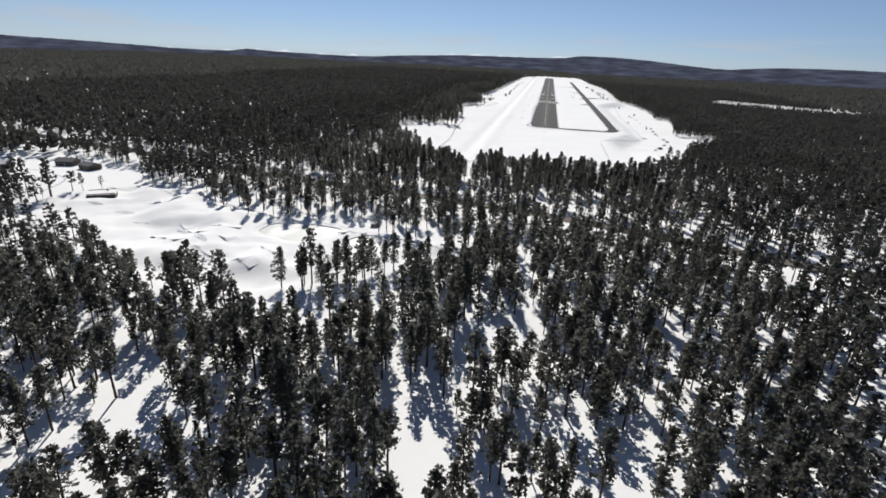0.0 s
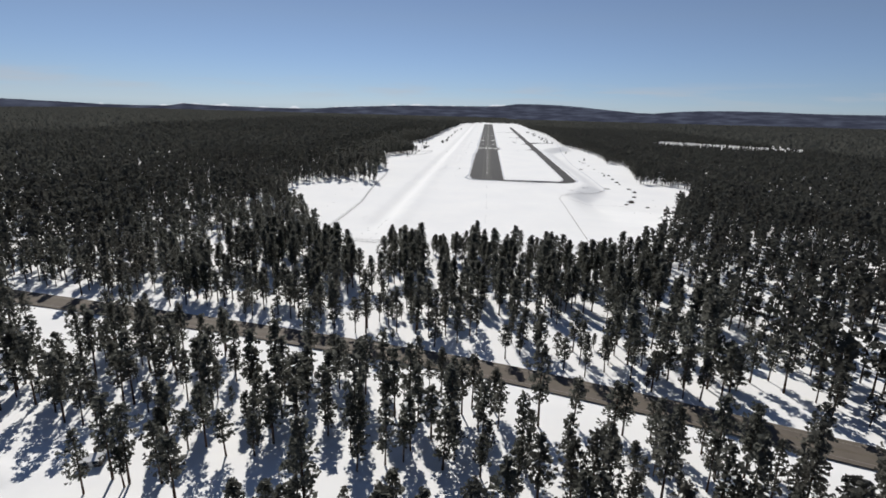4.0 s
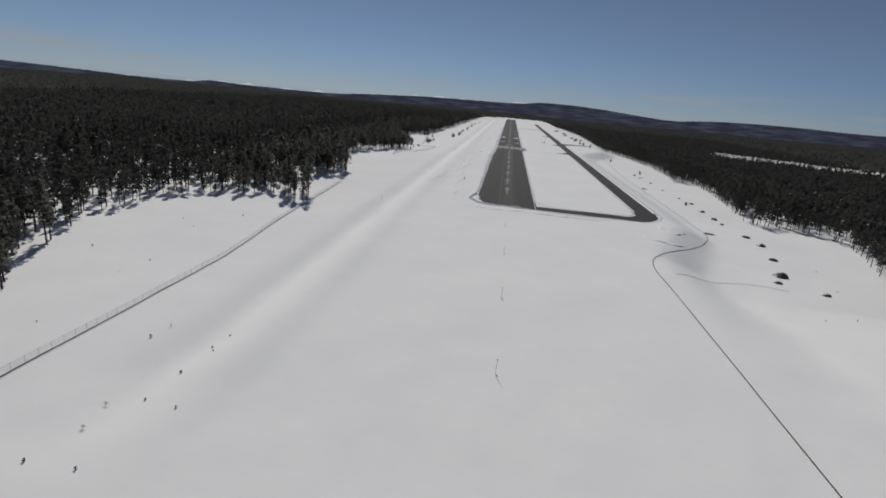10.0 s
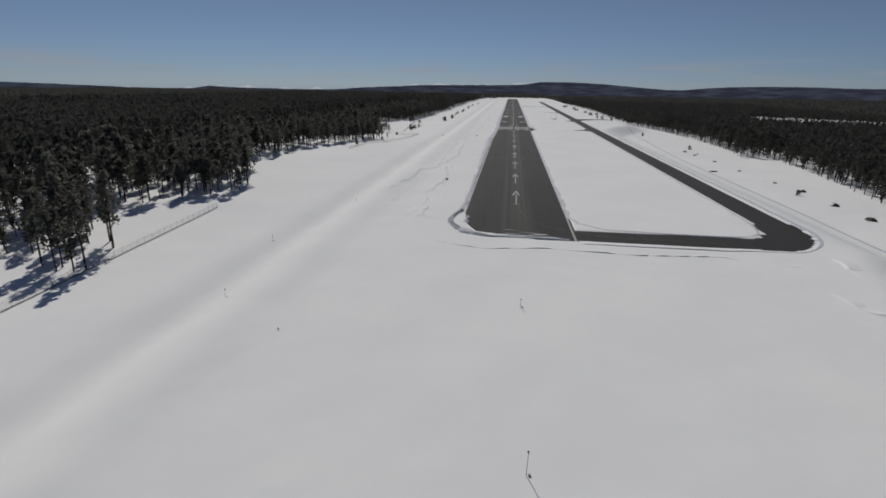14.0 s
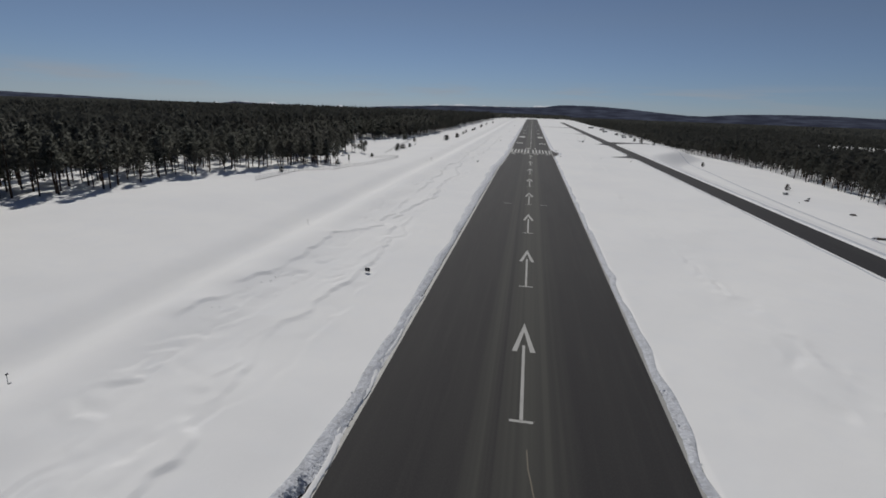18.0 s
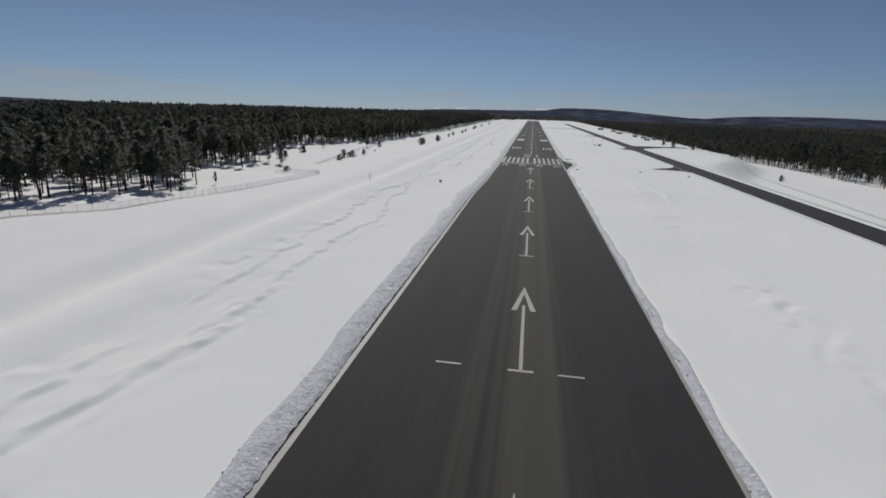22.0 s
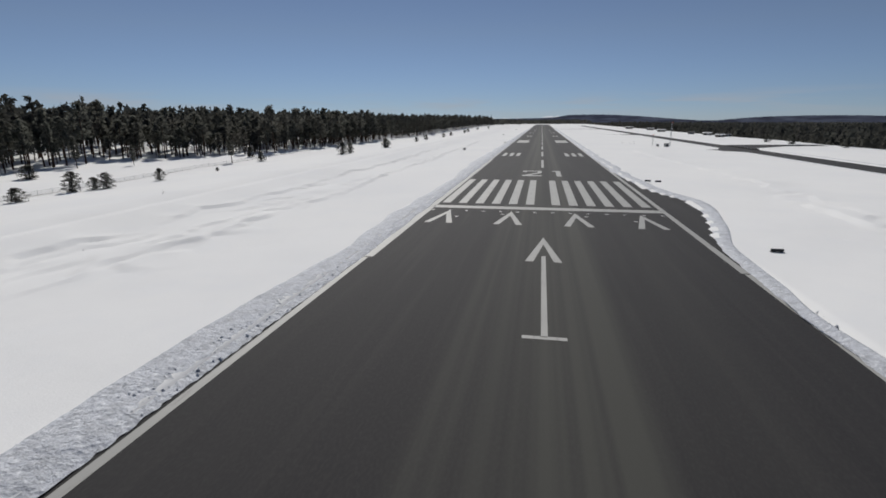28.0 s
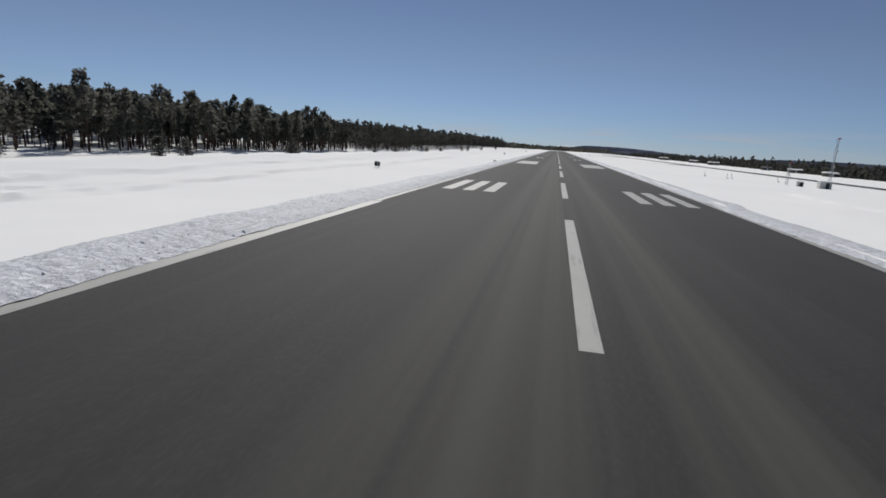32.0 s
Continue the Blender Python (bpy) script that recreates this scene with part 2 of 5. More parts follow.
SNOW, BERM, ASPHALT = snow_mat(), berm_mat(), asphalt_mat()
PAINT = paint_mat("white_paint", (0.350, 0.348, 0.325))
NEEDLES, BARK = needles_mat("pine_needles", 0.72), bark_mat()
# darker, less translucent copy of the needles: crown self-shadow put into the colour
SHADED_NEEDLES = needles_mat("shaded_pine_needles", 0.45, 0.67)
SOIL = plain("bare_soil", (0.11, 0.085, 0.065), 0.95, 0, 0.3, 0.8)
ROAD_TOP = plain("road_asphalt", (0.125, 0.105, 0.085), 0.9, 0, 0.2, 0.3)
def ice_mat():
    m = Mat("pond_ice", (0.46, 0.48, 0.45), 0.45, 0, 0.3)
    m.tint(m.noise(0.035, detail=4, lo=0.46, hi=0.56), (0.72, 0.73, 0.72), 0.9)
    m.tint(m.noise(0.6, detail=5, lo=0.5, hi=0.8), (0.34, 0.36, 0.34), 0.4)
    m.bump(m.noise(0.8, detail=4, lo=0.2, hi=0.8), 0.03, 0.5)
    return m.done()


ICE = ice_mat()
STEEL = plain("galvanised_steel", (0.38, 0.39, 0.40), 0.5, 0.7, 0.2, 3)
BLACK = plain("black_panel", (0.02, 0.02, 0.022), 0.5, 0, 0.2, 3)
PALE = plain("pale_cabinet", (0.55, 0.55, 0.52), 0.5, 0, 0.15, 2)
WORN = paint_mat("worn_white_paint", (0.24, 0.23, 0.21))
FADED = paint_mat("faded_yellow_paint", (0.105, 0.088, 0.055), (0.045, 0.044, 0.042))
WALL = plain("dark_timber", (0.09, 0.075, 0.06), 0.8, 0, 0.25, 1.0)
ROOFING = plain("grey_roofing", (0.12, 0.12, 0.125), 0.8, 0, 0.2, 0.6)
GLASS = Mat("window_glass", (0.03, 0.04, 0.05), 0.05, 0, 0.6).done()
RED = plain("red_paint", (0.42, 0.05, 0.03), 0.5, 0, 0.2, 2)

# ---- mesh helpers ----
FT = 0.3048


def mesh_np(name, verts, faces, material, smooth=False):
    """A mesh from arrays: verts (n, 3), faces (m, k)."""
    verts, faces = np.asarray(verts, np.float32), np.asarray(faces, np.int32)
    me = bpy.data.meshes.new(name)
    k = faces.shape[1]
    me.vertices.add(len(verts))
    me.vertices.foreach_set("co", verts.ravel())
    me.loops.add(faces.size)
    me.loops.foreach_set("vertex_index", faces.ravel())
    me.polygons.add(len(faces))
    me.polygons.foreach_set("loop_start", np.arange(0, faces.size, k, dtype=np.int32))
    me.polygons.foreach_set("use_smooth", np.full(len(faces), smooth))
    me.materials.append(material)
    me.update(calc_edges=True)
    me.validate()
    return me


def put(name, me, parent=None, label="", category="", group="", kind=""):
    ob = new(name, me)
    ob.parent = parent
    return tagged(ob, label, category, group, kind)


def empty(name, place, label, category, group="", kind="", turn=0.0):
    ob = new(name)
    ob.matrix_world = pose(*place, 0, 0, turn)
    return tagged(ob, label, category, group, kind)


def bm_mesh(name, bm, material, bevel=0.0):
    if bevel:
        bmesh.ops.bevel(bm, geom=bm.edges[:], offset=bevel, segments=1, affect="EDGES")
    me = bpy.data.meshes.new(name)
    bm.to_mesh(me)
    bm.free()
    me.materials.append(material)
    return me


def part(name, bm, material, parent, label="", bevel=0.0):
    return put(name, bm_mesh(name, bm, material, bevel), parent, label)


def box(bm, x, y, z, cx=0, cy=0, cz=0, turn=0.0):
    """A box of size x, y, z, with its base centre at cx, cy, cz."""
    return bmesh.ops.create_cube(bm, size=1, matrix=pose(cx, cy, cz + z / 2, 0, 0, turn) @ Matrix.Diagonal((x, y, z, 1)))


def tube(bm, r0, r1, a, b, sides=8):
    a, b = Vector(a), Vector(b)
    m = Matrix.Translation((a + b) / 2) @ (b - a).to_track_quat("Z", "Y").to_matrix().to_4x4()
    return bmesh.ops.create_cone(bm, cap_ends=True, segments=sides, radius1=r0, radius2=r1, depth=(b - a).length, matrix=m)


def plate(bm, points, z0, z1):
    """A flat slab with the given outline."""
    f = bm.faces.new([bm.verts.new((x, y, z0)) for x, y in points])
    if f.normal.z < 0 or f.calc_area() and (f.normal_update() or f.normal.z < 0):
        f.normal_flip()
    out = bmesh.ops.extrude_face_region(bm, geom=[f])
    for v in out["geom"]:
        if isinstance(v, bmesh.types.BMVert):
            v.co.z = z1
    bmesh.ops.recalc_face_normals(bm, faces=bm.faces[:])


def inside(px, py, poly):
    """Which points lie in a polygon."""
    px, py = np.asarray(px, float), np.asarray(py, float)
    hit = np.zeros(px.shape, bool)
    for (x0, y0), (x1, y1) in zip(poly, poly[1:] + poly[:1]):
        with np.errstate(divide="ignore", invalid="ignore"):
            cross = (y0 > py) != (y1 > py)
            hit ^= cross & (px < (x1 - x0) * (py - y0) / ((y1 - y0) or 1e-9) + x0)
    return hit


def from_line(px, py, line):
    """The distance of points from a polyline."""
    best = np.full(np.shape(px), 1e9)
    for (x0, y0), (x1, y1) in zip(line, line[1:]):
        dx, dy = x1 - x0, y1 - y0
        u = np.clip(((px - x0) * dx + (py - y0) * dy) / (dx * dx + dy * dy), 0, 1)
        best = np.minimum(best, np.hypot(px - x0 - u * dx, py - y0 - u * dy))
    return best


def value_noise(px, py, scale, seed):
    """Smooth noise from 0 to 1 on a grid of the given size."""
    table = np.random.RandomState(seed).rand(64, 64)
    u, v = np.asarray(px) / scale, np.asarray(py) / scale
    i, j = np.floor(u).astype(int), np.floor(v).astype(int)
    fu, fv = u - i, v - j
    fu, fv = fu * fu * (3 - 2 * fu), fv * fv * (3 - 2 * fv)
    t = lambda a, b: table[a % 64, b % 64]
    return (t(i, j) * (1 - fu) + t(i + 1, j) * fu) * (1 - fv) + (t(i, j + 1) * (1 - fu) + t(i + 1, j + 1) * fu) * fv


# ---- plan ----
HALF = 75 * FT
START, FAR_END = -551.0, 1960.0
AIRFIELD = [(-66, -984), (-66, -964), (-84, -934), (-104, -912), (-122, -884), (-134, -850), (-159, -807), (-203, -735), (-212, -690), (-213, -646), (-166, -604), (-134, -618), (-134, -596), (-186, -545), (-144, -492), (-150, -470), (-190, -395), (-186, -310), (-143, -182),
            (-150, -150), (-205, -100), (-198, -45), (-180, -28), (-215, 10), (-235, 90), (-240, 155), (-222, 200), (-192, 263), (-187, 320), (-186, 400), (-182, 540), (-180, 740), (-158, 1400), (-146, 1950), (-30, 2160),
            (165, 2200), (240, 1391), (246, 1012), (235, 600), (221, 370), (251, 152), (256, 10), (252, -110), (234, -154), (266, -165), (262, -210), (248, -320), (228, -420), (223, -449), (243, -451), (277, -465), (268, -537), (240, -600), (207, -657), (160, -790), (104, -900), (62, -922),
            (-46, -924), (-60, -930), (-57, -984)]
ROAD = [(-900, -860), (-560, -935), (-400, -972), (-290, -1005), (-170, -1025), (-100, -1036.5), (-50, -1046.5), (0, -1057), (60, -1076), (160, -1112), (400, -1205), (800, -1380)]
GOLF = [(-335, -1180), (-249, -1195), (-184, -1225), (-139, -1236), (-100, -1208), (-64, -1190), (-35, -1180), (-28, -1153), (-65, -1138), (-100, -1132), (-128, -1114), (-157, -1126), (-206, -1119), (-273, -1071), (-318, -1097)]
YARD = [(-480, -1110), (-350, -1130), (-305, -1085), (-330, -1040), (-420, -1020), (-500, -1040)]
STRIP = [(130, -930), (142, -930), (184, -1056), (168, -1062)]
CLEARINGS = [[(205, -846), (290, -872), (275, -898), (190, -874)], [(184, -806), (200, -813), (192, -838), (174, -832)]]
FAR_FIELD = [(560, 640), (650, 800), (830, 665), (1000, 490), (880, 300), (700, 380), (540, 480)]
PONDS = [[(-163, -1154), (-164, -1142), (-161, -1134), (-146, -1130), (-125, -1131), (-115, -1134), (-122, -1149), (-132, -1163), (-149, -1161)], [(-106, -1170), (-110, -1157), (-106, -1145), (-101, -1139), (-88, -1138), (-73, -1140), (-71, -1146), (-77, -1157), (-86, -1165), (-96, -1172)]]
DRIFT_A = [(-30, -527), (-44, -519), (-44, -507), (-46, -490), (-50, -467), (-45, -435), (-45.5, -405), (-51, -371), (-54, -348), (-50, -321), (-48, -290), (-52, -268), (-50, -235), (-49, -205), (-55, -174), (-53, -158), (-57, -130), (-52, -70), (-47, -10), (-46, 22), (-49, 45), (-48, 119), (-50, 380)]
DRIFT_B = [(-70, -470), (-65, -391), (-56, -372), (-58, -310), (-59, -255), (-60, -212), (-63, -158), (-58, -135), (-62, -40), (-60, 90), (-62, 260)]
DRIFT_C = [(58, -150), (60, -120), (57.8, -80), (58.3, -62), (57.4, -30), (57, 20), (56.5, 60), (51.8, 160), (50, 230)]
DRIFT_D = [(51, -140), (50.3, -95), (55, -73), (50, -50), (51.5, -20), (50, 30)]
TAXI_X0, TAXI_X1 = 104.5, 121.0


SHOULDER = [(22.6, -40), (23.4, -28), (25, -18), (27, -10), (29.5, 4), (30, 17), (27.8, 24), (25, 36), (23.4, 60), (22.6, 70)]


def paved(px, py):
    """Where the snow is cleared."""
    hit = (px > -np.interp(py, [-150, -85], [25.3, HALF + 0.9])) & (px < HALF + 0.9) & (py > START) & (py < FAR_END)
    hit |= (px > TAXI_X0) & (px < TAXI_X1) & (py > -512) & (py < 1500)
    hit |= (px > HALF) & (px < 96) & (py > START + 1) & (py < START + 17)
    hit |= (px > 92) & (py < -506) & (np.hypot((px - 96) / 25.2, (py + 512) / 39) < 1) & (np.hypot((px - 92) / 12.6, (py + 506) / 28.6) > 1)
    hit |= inside(px, py, SHOULDER)
    hit &= ~inside(px, py, [(-26, -513), (-23.4, -520), (-22.3, -526), (-21.9, -530.6), (-19.8, -537), (-17.7, -541.8), (-15.2, -542.9), (-10.3, -544), (-6, -545.6), (6, -547.6), (6, -556), (-34, -556), (-34, -513)])
    return hit


def ease(u):
    u = np.clip(u, 0, 1)
    return u * u * (3 - 2 * u)


def far_drop(px, py):
    """The plateau sinks a little far away."""
    return -24.0 * np.clip((np.hypot(px, py) - 2250) / 2400, 0, 1)


def ground_z(px, py):
    """The snow's height."""
    z = 0.30 + 0.5 * (value_noise(px, py, 60, 3) - 0.5) + 0.22 * (value_noise(px, py, 17, 4) - 0.5)
    along = np.clip((py + 872) / 60, 0, 1)
    z -= along * 2.9 * np.exp(-((px + 88) / 7.0) ** 2)
    z += along * 1.5 * np.exp(-((px + 72) / 8.0) ** 2)
    z += along * np.clip((-px - 140) / 70, 0, 1) * 2.0 * (0.4 + value_noise(px, py, 90, 8))
    z += 2.4 * ease((-px - 100) / 45) * np.clip((py + 600) / 80, 0, 1) * np.clip((-170 - py) / 80, 0, 1)
    golf = inside(px, py, GOLF)
    calm = np.minimum(from_line(px, py, [*PONDS[0], PONDS[0][0]]), from_line(px, py, [*PONDS[1], PONDS[1][0]]))
    calm = np.clip(calm / 22, 0, 1)
    z = np.where(golf, z + calm * (6.5 * (value_noise(px, py, 20, 5) - 0.4) + 2.2 * (value_noise(px, py, 8, 6) - 0.5)) + 0.8 * np.exp(-((calm * 22 - 4) / 2.5) ** 2), z)
    for pond in PONDS:
        z = np.where(inside(px, py, pond), -1.4, z)
    z -= np.clip(1 - from_line(px, py, ROAD) / 12, 0, 1) * 0.5
    flat = np.clip((np.minimum(np.abs(np.abs(px) - HALF), np.abs(px - 114) - 8) - 2) / 20, 0.12, 1)
    near = (py > START - 30) & (py < FAR_END)
    z = np.where(near, 0.28 + (z - 0.28) * flat, z)
    z = z - 0.082 * np.clip(-px - 70, 0, 88) * (1 - ease((-px - 225) / 110)) * np.clip((py + 220) / 160, 0, 1) * np.clip((1300 - py) / 600, 0, 1)
    # the field breaks away east of the taxiway
    brow = np.clip(118 + (py + 560) * 0.4, 84, 122) + 70 * ease(py / 200)
    z = z - 10 * ease((px - brow) / 38) * np.clip((py + 800) / 120, 0, 1) - 2.0 * ease((px - 170) / 70) - 6.0 * ease((px - 265) / 120)
    z = z + far_drop(px, py)
    return z


def crust(px, py):
    """Wind-cut crust: low terraces with ragged edges, drawn out along the runway."""
    wx = px + 3.4 * (value_noise(px, py, 5.0, 51) - 0.5) + 1.6 * (value_noise(px, py, 1.9, 52) - 0.5)
    wy = py + 6.0 * (value_noise(px, py, 4.0, 53) - 0.5) + 3.0 * (value_noise(px, py, 1.9, 58) - 0.5)
    n = 0.64 * value_noise(wx, wy * 0.16, 9.0, 54) + 0.36 * value_noise(wx, wy * 0.45, 4.2, 55)
    t = n * 4.4
    f = t - np.floor(t)
    step = np.where(f > 0.90, (f - 0.90) * 9.0 - 0.9, -f)
    # the crust breaks off in rows, with smooth snow between them
    row = np.exp(-((px + 47 + 9 * (value_noise(py, py * 0, 90, 59) - 0.5)) / 5.5) ** 2) + np.exp(-((px + 61 + 8 * (value_noise(py, py * 0, 70, 60) - 0.5)) / 4.5) ** 2)
    row = row + np.exp(-((px - 52 - 12 * (value_noise(py, py * 0, 80, 61) - 0.5)) / 5.0) ** 2)
    patch = np.clip(2.4 * value_noise(px, py * 0.6, 13, 56) - 0.55, 0, 1) * np.clip(1.25 * row, 0, 1)
    span = ease((py + 600) / 40) * ease((420 - py) / 120)
    z = span * patch * (0.42 * step + 0.21)
    # long drift edges, steep towards the runway
    jag = 3.4 * (value_noise(py, px * 0.2, 7.0, 62) - 0.5) + 2.0 * (value_noise(py, px * 0.3, 2.4, 63) - 0.5)
    for line, seed, side in ((DRIFT_A, 64, 1), (DRIFT_B, 65, 1), (DRIFT_C, 66, -1), (DRIFT_D, 67, -1)):
        d = side * (px - np.interp(py, [b for a, b in line], [a for a, b in line]) - jag)
        broken = np.clip(2.6 * value_noise(py, px * 0.1, 11, seed) - 0.35, 0, 1) * ease((py - line[0][1]) / 6) * ease((line[-1][1] - py) / (80 if side > 0 else 30))
        z = z + broken * np.where(d < 0, 0.50 * np.exp(d / 5.0), 0.50 * np.clip(1 - d / 0.45, 0, 1))
    return z


def axis(stops):
    """Grid lines: (from, to, step) stretches."""
    out = []
    for a, b, s in stops:
        out += list(np.linspace(a, b, max(2, int(round((b - a) / s)) + 1)))
    return np.unique(np.round(out, 3))


# ---- ground ----
gx = axis([(-4800, -1000, 190), (-1000, -420, 29), (-420, -330, 9), (-330, -78, 3.5), (-78, -26.4, 0.6), (-26.4, -23.9, 1.2), (-23.7, -9, 1.2), (-9, 23.7, 6), (23.9, 36, 1.2), (36, 70, 0.9), (70, 104.5, 4), (104.5, 121.0, 2.0), (121.0, 260, 4), (260, 420, 12), (420, 1000, 32), (1000, 4800, 190)])
gy = axis([(-3200, -1500, 100), (-1500, -1240, 14), (-1240, -1000, 4), (-1000, -640, 5), (-640, -551.2, 1.1), (-551.0, -549.0, 1), (-549, -60, 0.95), (-60, 120, 0.95), (120, 420, 2.0), (420, 1960, 20), (1960, 4900, 150)])
GX, GY = np.meshgrid(gx, gy)
GZ = np.where(paved(GX, GY), -0.35, ground_z(GX, GY) + crust(GX, GY))
ny, nx = GX.shape
idx = np.arange(nx * ny).reshape(ny, nx)
quads = np.stack([idx[:-1, :-1], idx[:-1, 1:], idx[1:, 1:], idx[1:, :-1]], -1).reshape(-1, 4)
put("ground", mesh_np("ground", np.stack([GX, GY, GZ], -1).reshape(-1, 3), quads, SNOW, True), None, "snow-covered ground reaching the horizon, clean and wind-packed", "ground", kind="structure")

# ---- runway and its paint ----
bm = bmesh.new()
plate(bm, [(-25.8, START - 1), (HALF + 1.2, START - 1), (HALF + 1.2, FAR_END), (-HALF - 1.2, FAR_END), (-HALF - 1.2, -85), (-25.8, -150)], -0.4, 0.0)
runway = put("runway", bm_mesh("runway", bm, ASPHALT), None, "long dark grey asphalt runway with white markings, cleared of snow", "runway", kind="structure")
PZ = 0.012


def flat_mark(name, points, parent=None, material=PAINT, label=""):
    bm = bmesh.new()
    f = bm.faces.new([bm.verts.new((x * FT, y * FT, PZ)) for x, y in points])
    f.normal_update()
    if f.normal.z < 0:
        f.normal_flip()
    return part(name, bm, material, parent or runway, label)


def rect_mark(name, x0, x1, y0, y1, material=PAINT, z=0.0):
    return flat_mark(name, [(x0, y0), (x1, y0), (x1, y1), (x0, y1)], None, material)


rect_mark("threshold_bar", -71.3, 71.7, 0, 10)
for k in range(6):
    o = 5.75 + 11.5 * k
    rect_mark("threshold_stripe", o, o + 5.75, 21, 167)
    rect_mark("threshold_stripe", -o - 5.75, -o, 21, 167)
flat_mark("digit_two", [(-21, 205), (-1, 205), (-1, 214), (-13, 214), (-1, 238), (-1, 263), (-21, 263), (-21, 247), (-16.5, 247), (-16.5, 255), (-5.5, 255), (-5.5, 241), (-21, 213)])
flat_mark("digit_one", [(14, 205), (19, 205), (19, 263), (10.5, 263), (10.5, 255), (14, 255)])
for k in range(32):
    y0 = 303 + 200 * k
    rect_mark("centreline_dash", -1.5, 1.5, y0, y0 + 120)
for side in (-1, 1):
    for y0, bars in ((508, 3), (1508, 2), (2008, 2), (2508, 1), (3008, 1)):
        for b in range(bars):
            a = side * (36 + 11 * b)
            rect_mark("touchdown_bar", min(a, a + side * 6), max(a, a + side * 6), y0, y0 + 75)
    a = side * 34
    rect_mark("aiming_point_bar", min(a, a + side * 30), max(a, a + side * 30), 1010, 1160)
    # side stripe in long pieces, set wider before the threshold
    for k in range(14):
        y0 = START / FT + k * 560
        y1 = y0 + 559.0 if k < 13 else FAR_END / FT
        if side < 0 and k < 2:
            rect_mark("side_stripe", -81.0, -78.4, y0 + (92 if k == 0 else 0), y1)
        elif side < 0 and k == 2:
            flat_mark("side_stripe", [(-78.4, y0), (-78.4, -492), (-72.4, -279), (-72.2, y1), (-74.6, y1), (-74.8, -279), (-81.0, -492), (-81.0, y0)])
        else:
            s, broad = (74.2, 1.5) if side > 0 and k < 3 else (73.4, 1.5) if side > 0 else (-72.7, 2.2) if k == 3 else (-73.2, 1.3)
            rect_mark("side_stripe", s - broad, s + broad, y0, y1)


def chevron(x, tip, wing=45, half=6.3, w=2.2):
    flat_mark("arrow_head", [(x, tip), (x + half + w / 2, tip - wing), (x + half - w, tip - wing), (x, tip - 15), (x - half + w, tip - wing), (x - half - w / 2, tip - wing)])


for x in (-58, -19.3, 19, 57):
    chevron(x, -8, 42, 6.9, 2.3)
for k in range(8):
    tip = -79 - 200 * k
    chevron(0, tip)
    rect_mark("arrow_shaft", -0.9, 0.9, tip - 120, tip - 36)
    rect_mark("arrow_foot", -5.9, 5.9, tip - 121.5, tip - 119.5)
    if k == 4:
        rect_mark("cross_tick", -40, -28, tip - 120.5, tip - 119)
        rect_mark("cross_tick", 17, 29, tip - 121.5, tip - 120)

# low lights set into the pavement before the threshold
bm = bmesh.new()
bmesh.ops.create_cone(bm, cap_ends=True, segments=14, radius1=0.34, radius2=0.16, depth=0.05, matrix=Matrix.Translation((0, 0, 0.03)))
light_rim = bm_mesh("threshold_light", bm, PALE)
bm = bmesh.new()
bmesh.ops.create_cone(bm, cap_ends=True, segments=10, radius1=0.12, radius2=0.07, depth=0.05, matrix=Matrix.Translation((0, 0, 0.075)))
light_lens = bm_mesh("lens", bm, GLASS)
for x, y in [(-21 + 3.25 * k, -2.8) for k in range(14)] + [(-15.4, -9.2), (-7.4, -5.6), (7.6, -5.8), (15.6, -9.0)]:
    rim = put("threshold_light", light_rim, runway, "pale flush light fitting in the pavement")
    rim.location = (x, y, 0)
    put("lens", light_lens, rim)

# ---- taxiway ----
bm = bmesh.new()
arc = lambda cx, cy, r, s, a0, a1, n=8: [(cx + r * math.cos(radians(a0 + (a1 - a0) * i / n)), cy + s * math.sin(radians(a0 + (a1 - a0) * i / n))) for i in range(n + 1)]
plate(bm, [(HALF - 0.2, START - 1.5), *arc(96, -512, 26, 40, -90, 0, 14), (TAXI_X1 + 0.8, 1500), (TAXI_X0 - 0.8, 1500), *arc(92, -506, 12.0, 28, 0, -90, 12), (HALF + 14, START + 20), (HALF - 0.2, START + 30)], -0.4, -0.006)
taxiway = put("taxiway", bm_mesh("taxiway", bm, ASPHALT), None, "grey asphalt taxiway parallel to the runway, ploughed clear", "taxiway", kind="structure")
for y0, x_in in ((0, 86), (205, 84), (520, 60), (900, 24)):
    bm = bmesh.new()
    plate(bm, [(TAXI_X0 + 2, y0 - 14), (TAXI_X0 + 2, y0 + 40), (TAXI_X0 - 6, y0 + 16), (x_in, y0 + 5), (x_in - 4, y0 + 1), (x_in + 6, y0 - 1), (TAXI_X0 - 5, y0 - 4)], 0.28, 0.36)
    part("taxiway_stub", bm, ASPHALT, taxiway)
bm = bmesh.new()
plate(bm, [(TAXI_X1 - 3, 215), (TAXI_X1 + 3, 236), (150, 262), (178, 270), (178, 285), (140, 282), (TAXI_X1 - 3, 275)], 0.30, 0.40)
part("apron_link", bm, ASPHALT, taxiway)

# ---- road ----


